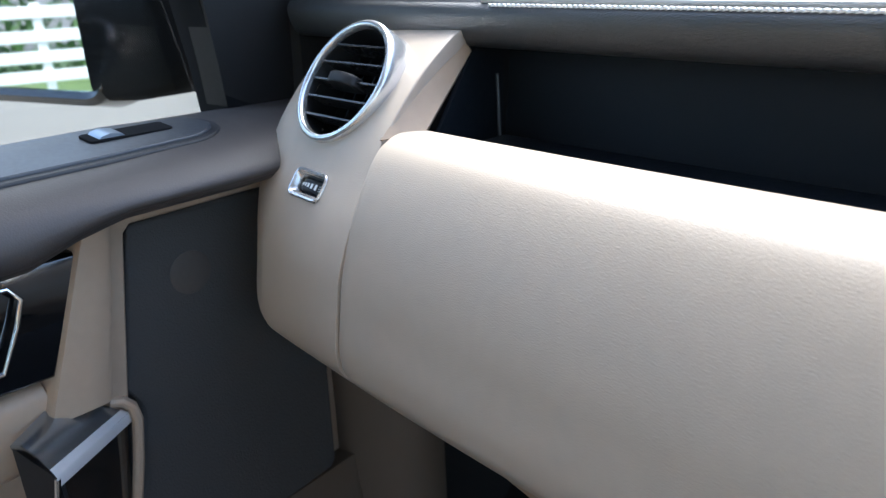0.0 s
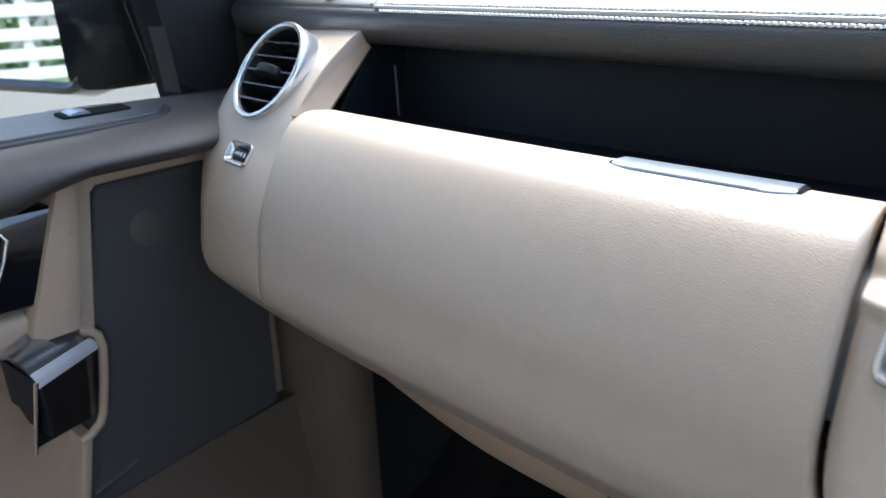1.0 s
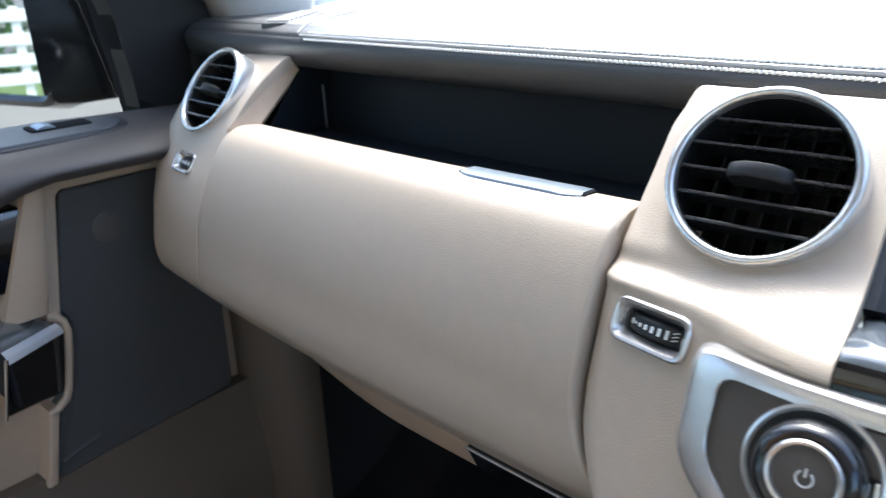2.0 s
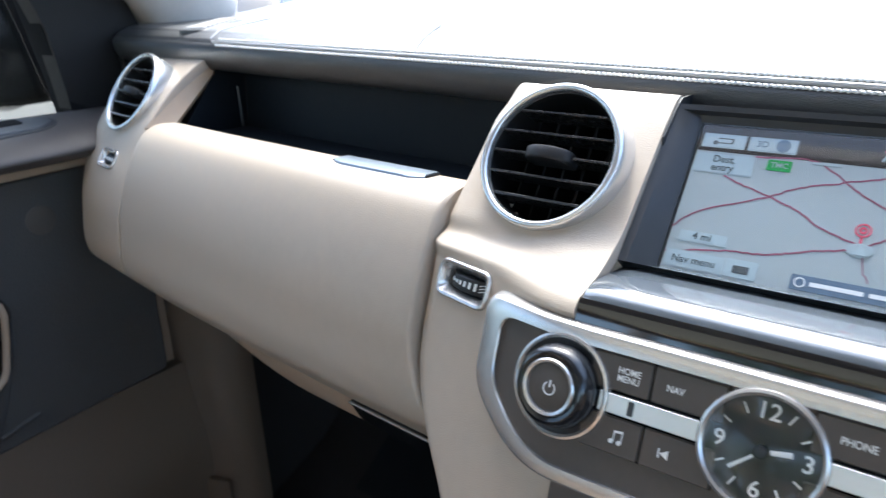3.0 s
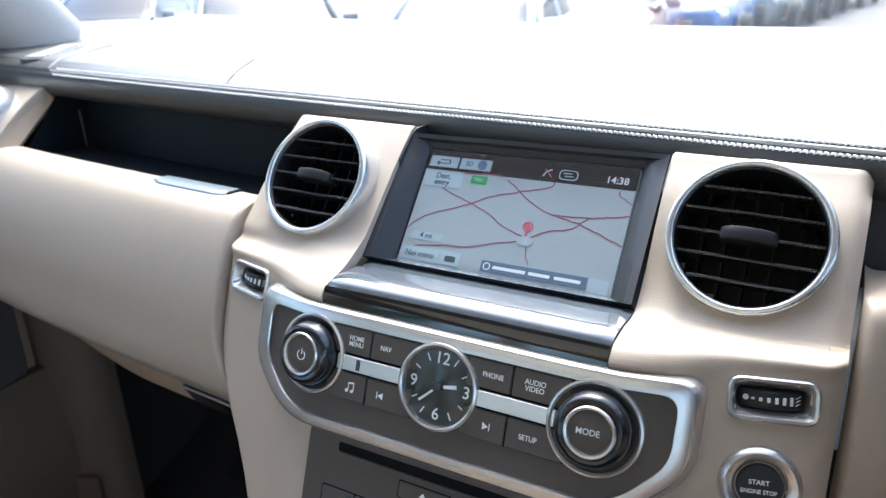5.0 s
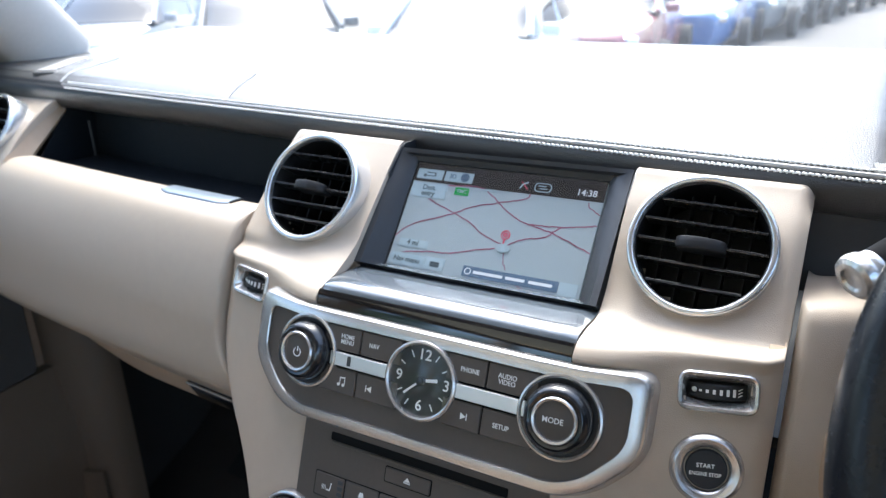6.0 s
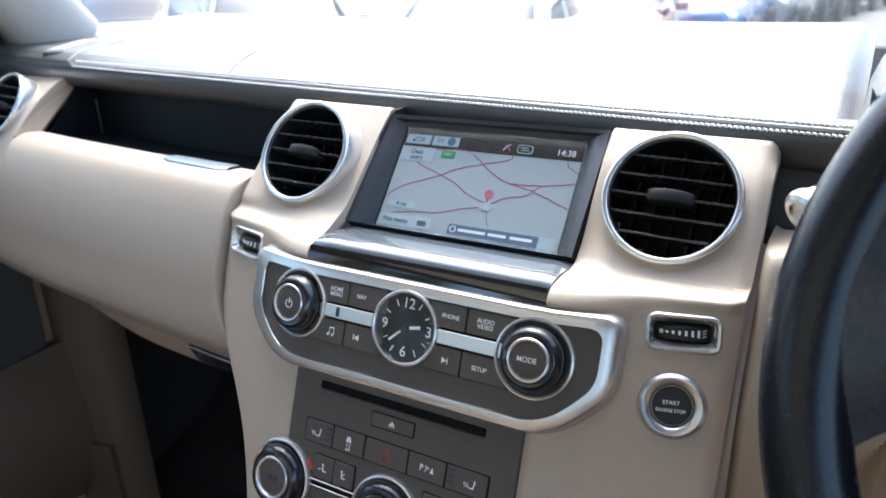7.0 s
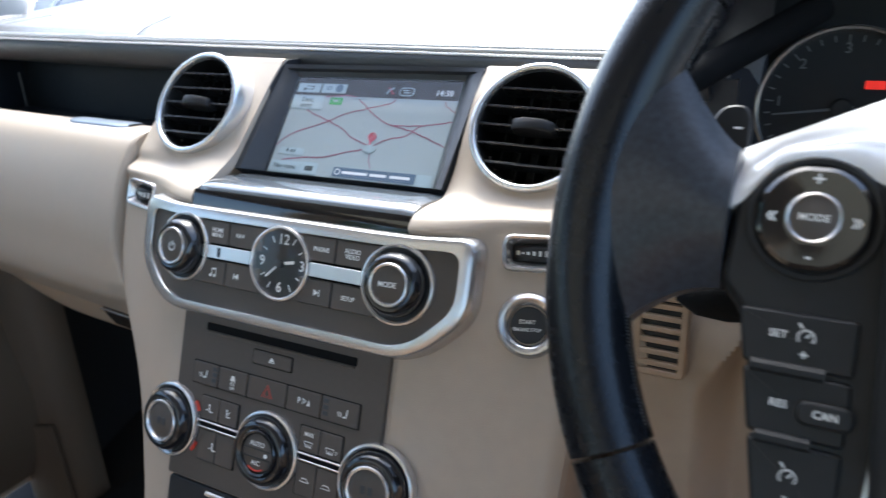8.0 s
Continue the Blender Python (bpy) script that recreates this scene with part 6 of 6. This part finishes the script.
# ---- body shell that closes the cabin ----
ROOF = 1.93
for s, nm in ((-1, "a_pillar"), (1, "a_pillar")):
    line = [(0.815, 0.50, 1.40), (0.800, 0.585, 1.455), (0.785, 0.50, 1.55), (0.745, 0.27, 1.74), (0.70, 0.06, 1.90)]
    if s < 0:
        wide = [0.050, 0.056, 0.052, 0.048, 0.05]
    else:
        wide = [0.05] * 5
    pts = [Vector((s * x, y, z)) for x, y, z in line]
    rows = []
    for q in np.linspace(0, 1, 22):
        i = min(int(q * 4), 3)
        f = q * 4 - i
        p = pts[i].lerp(pts[i + 1], f)
        w = wide[i] + (wide[i + 1] - wide[i]) * f
        d = (pts[i + 1] - pts[i]).normalized()
        side = Vector((-s * 0.25, 0.9, 0.55)).normalized()
        side = (side - d * side.dot(d)).normalized()
        inward = d.cross(side) * (1 if (d.cross(side)).x * s < 0 else -1)
        rows.append([p + side * w * math.cos(a) + inward * 0.030 * math.sin(a) for a in np.linspace(math.pi, 0, 12)])
    tagged(part(nm, solid(rows, (s * 0.10, 0.012, 0)), PILLAR), "pale stone cloth windscreen pillar trim", "pillar", kind="structure")
# windscreen glass and header
ws = tagged(part("windscreen", solid([[(x, y + 0.06 * (1 - (x / 0.76) ** 2), z) for y, z in ((0.92, 1.40), (0.55, 1.65), (0.12, 1.91))] for x in np.linspace(-0.78, 0.78, 11)], (0, 0.005, 0.004)), WINDSCREEN), "clear laminated windscreen with a film added for the veil of glare", "windscreen", kind="structure")
ws.visible_shadow = False
# headliner
# unseen sunroof opening, sized to fill the lower dashboard with light
bm = merge(block(-0.84, -0.44, ROOF, 0.84, 0.16, ROOF + 0.04, 0.01), block(-0.84, -2.15, ROOF, 0.84, -1.62, ROOF + 0.04, 0.01),
           block(-0.84, -1.62, ROOF, -0.66, -0.44, ROOF + 0.04, 0.01), block(0.36, -1.62, ROOF, 0.84, -0.44, ROOF + 0.04, 0.01))
tagged(part("ceiling", bm, HEADLINER), "pale cloth headliner with an unseen sunroof opening added for fill light", "headliner", kind="structure")
# added pane, bronze so that the fill from behind turns warm
pane = tagged(part("sunroof", block(-0.68, -1.64, ROOF + 0.042, 0.38, -0.42, ROOF + 0.047, 0), glass("warm_fill_roof_glass", (1.0, 0.80, 0.57))), "unseen sunroof glass, tinted bronze to warm the added fill light", "sunroof", kind="structure")
pane.visible_shadow = True
for s, nm in ((-1, "wall_left"), (1, "wall_right")):
    pieces = [block(s * 0.87 - 0.03, -2.15, 0.66, s * 0.87 + 0.03, (-0.76 if s < 0 else 0.47), 1.38, 0.01), block(s * 0.86 - 0.03, -0.92, 1.36, s * 0.86 + 0.03, -0.74, 1.95, 0.01),
              block(s * 0.86 - 0.03, -2.15, 1.36, s * 0.86 + 0.03, -1.95, 1.95, 0.01), block(s * 0.85 - 0.03, -2.15, 1.87, s * 0.85 + 0.03, 0.14, 1.95, 0.01)]
    tagged(part(nm, merge(*pieces), BEIGE_HARD), "beige trimmed body side with window openings", "body side", kind="structure")
# tan cloth chosen to bounce warm light on to the dashboard
BOUNCE_CLOTH = material("warm_bounce_cloth", (0.52, 0.40, 0.28), 0.8, var=0.1, var_scale=5, grain=0.2)
tagged(part("wall_rear", merge(block(-0.9, -2.2, 0.66, 0.9, -2.14, 1.38, 0.01), block(-0.9, -2.2, 1.85, 0.9, -2.14, 1.96, 0.01)), BOUNCE_CLOTH), "plain pale tail panel", "body rear", kind="structure")
# added unseen walls: pale bounces light forward, brown holds the driver's side darker
tagged(part("unseen_low_wall", block(-0.83, -0.52, 0.70, 0.05, -0.46, 1.12, 0.01), BOUNCE_CLOTH), "unseen pale low wall behind the passenger's footwell, added to bounce warm light", "cabin wall", kind="structure")
tagged(part("unseen_low_wall", block(0.055, -0.52, 0.70, 0.83, -0.46, 1.12, 0.01), KICK), "unseen brown low wall behind the driver's footwell, added to limit bounce", "cabin wall", kind="structure")
tagged(part("front_wing", solid([[(x, y, z) for x, z in ((-0.96, 0.55), (-0.965, 0.9), (-0.95, 1.20), (-0.90, 1.31), (-0.86, 1.35))] for y in np.linspace(0.48, 1.9, 10)], (0.02, 0, 0)), ALU), "painted front wing of the car", "body side", kind="structure")
PAINT_WHITE = material("white_car_paint", (0.75, 0.75, 0.74), 0.22, var=0.03, coat=0.6)
tagged(part("bonnet", solid([[(x, y, 1.352 - 0.03 * ((x / 0.9) ** 2) - 0.03 * (y - 1.02)) for y in np.linspace(1.02, 1.95, 10)] for x in np.linspace(-0.88, 0.88, 14)], (0, 0, -0.02)), PAINT_WHITE), "pale painted bonnet beyond the windscreen", "bonnet", kind="structure")

# ---- outside ----
tagged(part("ground", solid([[(x, y, 0.0) for y in (-400, -60, -15, -5, 0, 5, 15, 60, 400)] for x in (-400, -60, -15, -5, 0, 5, 15, 60, 400)], (0, 0, -0.2)), GROUND), "pale sunlit tarmac yard", "ground", kind="structure")


def paint(name, c):
    return material(name, c, 0.25, var=0.03, coat=0.7)


def parked_car(x, y, turn, color, tall=1.0, kind_label="parked hatchback"):
    """A parked car, its nose towards its own -y, at a place on the ground."""
    m = pose(x, y, 0, 0, 0, turn)
    c = thing("parked_car", m.translation, kind_label, "car", "parked cars in the yard")
    at = lambda p: m @ Vector(p)
    prof = [(-2.05, 0.42, 0.62), (-2.0, 0.55, 0.74), (-1.6, 0.72, 0.86), (-1.0, 0.80, 0.96), (-0.4, 0.84, 1.02), (0.4, 0.86, 1.03), (1.2, 0.86, 1.04), (1.75, 0.82, 1.03), (2.0, 0.72, 0.92), (2.08, 0.6, 0.62)]
    loops = []
    for yy, half, top in (tuple(p) for p in spline(prof, 26)):
        half, top = min(half, 0.87), top * tall
        loops.append([at((sx * half * k, yy, z)) for sx, k, z in ((-1, 0.86, 0.22), (-1, 1.0, 0.36), (-1, 1.02, 0.62 * tall), (-1, 0.97, top * 0.93), (-1, 0.80, top), (1, 0.80, top), (1, 0.97, top * 0.93), (1, 1.02, 0.62 * tall), (1, 1.0, 0.36), (1, 0.86, 0.22))])
    body = part("body", rings(loops), color, c)
    cab = [(-1.02, 0.72, 0.97), (-0.45, 0.66, 1.34), (0.0, 0.64, 1.44), (0.8, 0.64, 1.46), (1.45, 0.62, 1.38), (1.92, 0.66, 1.02)]
    loops = []
    for yy, half, top in (tuple(p) for p in spline(cab, 18)):
        hi = max(0.955, top - 0.07)
        ring_ = ((-1, 0.80, 0.94), (-1, half + 0.03, hi), (-1, half - 0.10, max(0.96, top)), (1, half - 0.10, max(0.96, top)), (1, half + 0.03, hi), (1, 0.80, 0.94))
        loops.append([at((sx * k, yy, z * tall)) for sx, k, z in ring_])
    part("glasshouse", rings(loops), TINTED, c, "dark window band")
    part("roof", solid([[at((sx, yy, (1.455 - 0.02 * abs(yy - 0.35) ** 2 - 0.03 * (sx / 0.6) ** 2) * tall + 0.012)) for sx in np.linspace(-0.58, 0.58, 7)] for yy in np.linspace(-0.25, 1.35, 8)], m.to_3x3() @ Vector((0, 0, -0.03))), color, c)
    for sx in (-1, 1):
        for a, b in (((-0.98, 0.74, 0.96), (-0.30, 0.60, 1.40)), ((0.42, 0.745, 0.98), (0.42, 0.60, 1.43)), ((1.88, 0.70, 1.0), (1.42, 0.60, 1.40))):
            part("window_pillar", tube([at((sx * (a[1] + 0.03), a[0], a[2] * tall)), at((sx * (b[1] + 0.02), b[0], b[2] * tall))], 0.035, 8), color, c)
        for yy in (-1.30, 1.32):
            wp = placer(m @ facing((sx * 0.86, yy, 0.32), (0, -sx, 0), (0, 0, 1)))
            w = part("wheel", lathe([(0.20, -0.16), (0.31, -0.15), (0.32, -0.02), (0.30, 0.005), (0.21, 0.01)], wp, 28), RUBBER, c)
            part("rim", lathe([(0.205, 0.0), (0.20, 0.014), (0.10, 0.004), (0.06, 0.016), (0.01, 0.016)], wp, 20, dents=5, depth=0.0), ALU, w)
        part("headlamp", block(-0.17, -0.05, -0.07, 0.17, 0.05, 0.07, 0.03, 2), CHROME, c).data.transform(m @ pose(sx * 0.52, -1.93, 0.66 * tall))
        part("tail_lamp", block(-0.09, -0.04, -0.12, 0.09, 0.04, 0.12, 0.02, 2), RED_INK, c).data.transform(m @ pose(sx * 0.68, 2.0, 0.78 * tall))
        part("wing_mirror", block(-0.09, -0.05, -0.06, 0.09, 0.05, 0.06, 0.03, 2), color, c).data.transform(m @ pose(sx * 0.93, -0.72, 1.0 * tall))
    return c


for x, y, turn, c, tall, lab in (
        (-13.6, 8.6, 30, (0.42, 0.40, 0.38), 1.05, "beige parked estate car"), (-9.9, 8.0, 25, (0.30, 0.31, 0.33), 1.05, "silver parked estate car"), (-6.2, 6.9, 48, (0.045, 0.055, 0.065), 1.05, "dark grey parked hatchback"),
        (-3.5, 7.4, 10, (0.78, 0.79, 0.80), 1.0, "white hatchback parked in the yard"), (-3.1, 11.0, 6, (0.30, 0.10, 0.11), 1.0, "faded red parked hatchback"), (-2.6, 15.2, 2, (0.06, 0.16, 0.38), 1.0, "blue hatchback parked in the yard"),
        (-2.0, 18.8, -4, (0.16, 0.17, 0.18), 1.05, "grey parked estate car"), (-1.5, 22.8, -6, (0.12, 0.13, 0.14), 1.0, "dark grey parked hatchback"), (-0.8, 27.0, -8, (0.6, 0.6, 0.6), 1.0, "silver hatchback parked in the yard"),
        (0.6, 32.0, -10, (0.40, 0.05, 0.05), 1.0, "red hatchback parked in the yard")):
    parked_car(x, y, turn, paint("car_paint", c), tall, lab)

# white post-and-rail fence with a hedge behind it
fence = thing("fence", (-5.57, -8.6, 0), "white painted wooden post and rail fence", "fence")
FM = pose(-5.57, -8.6, 0, 0, 0, -26.5)
for i in range(21):
    part("post", block(-7.0 + 0.7 * i - 0.055, -0.06, 0, -7.0 + 0.7 * i + 0.055, 0.06, 1.36, 0.01, 1), FENCE_WOOD, fence).data.transform(FM)
for z in (0.47, 0.71, 0.96, 1.25):
    part("rail", block(-7.2, 0.055, z - 0.072, 7.2, 0.095, z + 0.072, 0.008, 1), FENCE_WOOD, fence).data.transform(FM)
rnd = random.Random(4)


def leaf_mass(name, label, n, spread, centre, size, parent=None, category="hedge"):
    """Many small leaves, turned at random, in uneven clumps."""
    vs, fs = [], []
    clumps = [(rnd.uniform(-1, 1) * spread[0], rnd.uniform(-1, 1) * spread[1], rnd.random() ** 0.8 * spread[2]) for _ in range(max(8, n // 70))]
    for i in range(n):
        a = clumps[i % len(clumps)]
        p = Vector(centre) + Vector((a[0] + rnd.gauss(0, 0.35), a[1] + rnd.gauss(0, 0.25), max(0.05, a[2] + rnd.gauss(0, 0.28))))
        e = Euler((rnd.uniform(0, 6.3), rnd.uniform(0, 6.3), rnd.uniform(0, 6.3))).to_matrix()
        s = size * rnd.uniform(0.6, 1.4)
        k = len(vs)
        vs += [p + e @ Vector(q) for q in ((-s, 0, 0), (0, -s * 0.5, s * 0.1), (s, 0, 0), (0, s * 0.5, s * 0.1))]
        fs.append((k, k + 1, k + 2, k + 3))
    me = bpy.data.meshes.new(name)
    me.from_pydata(vs, [], fs)
    me.materials.append(LEAF)
    ob = new(name, me)
    if parent:
        ob.parent = parent
        ob.matrix_parent_inverse = WORLD_OF[parent].inverted()
        return ob
    return tagged(ob, label, category, kind="stuff")


leaf_mass("hedge", "overgrown green hedge behind the fence", 14000, (11, 0.8, 3.0), (-6, -13.0, 0), 0.12)
tagged(part("verge", solid([[(x, y, 0.02 + 0.02 * math.sin(x * 3 + y)) for y in np.linspace(-18, -7.6 , 8)] for x in np.linspace(-18, 8, 20)], (0, 0, -0.05)), GRASS), "rough grass verge along the fence", "grass", kind="stuff")
for i, (x, y, h) in enumerate(((-11, -17, 7.5), (-3, -18, 8.5), (-14, -3.5, 7.0), (-24, 4, 8.0), (-28, 14, 8.5))):
    tr = thing("tree", (x, y, 0), "tall leafy green tree beyond the yard", "tree", "trees round the yard")
    part("trunk", tube([(x, y, 0), (x + 0.1, y, h * 0.3), (x + 0.05, y + 0.1, h * 0.65)], [0.24, 0.19, 0.09], 10), BARK, tr)
    for k in range(5):
        a = k * 1.3 + i
        part("limb", tube([(x + 0.08, y, h * (0.3 + 0.06 * k)), (x + math.cos(a) * 0.9, y + math.sin(a) * 0.9, h * (0.45 + 0.07 * k)), (x + math.cos(a) * 1.7, y + math.sin(a) * 1.7, h * (0.55 + 0.08 * k))], [0.08, 0.05, 0.02], 6), BARK, tr)
    leaf_mass("crown", "", 3000, (1.9, 1.9, h * 0.6), (x, y, h * 0.38), 0.16, tr)
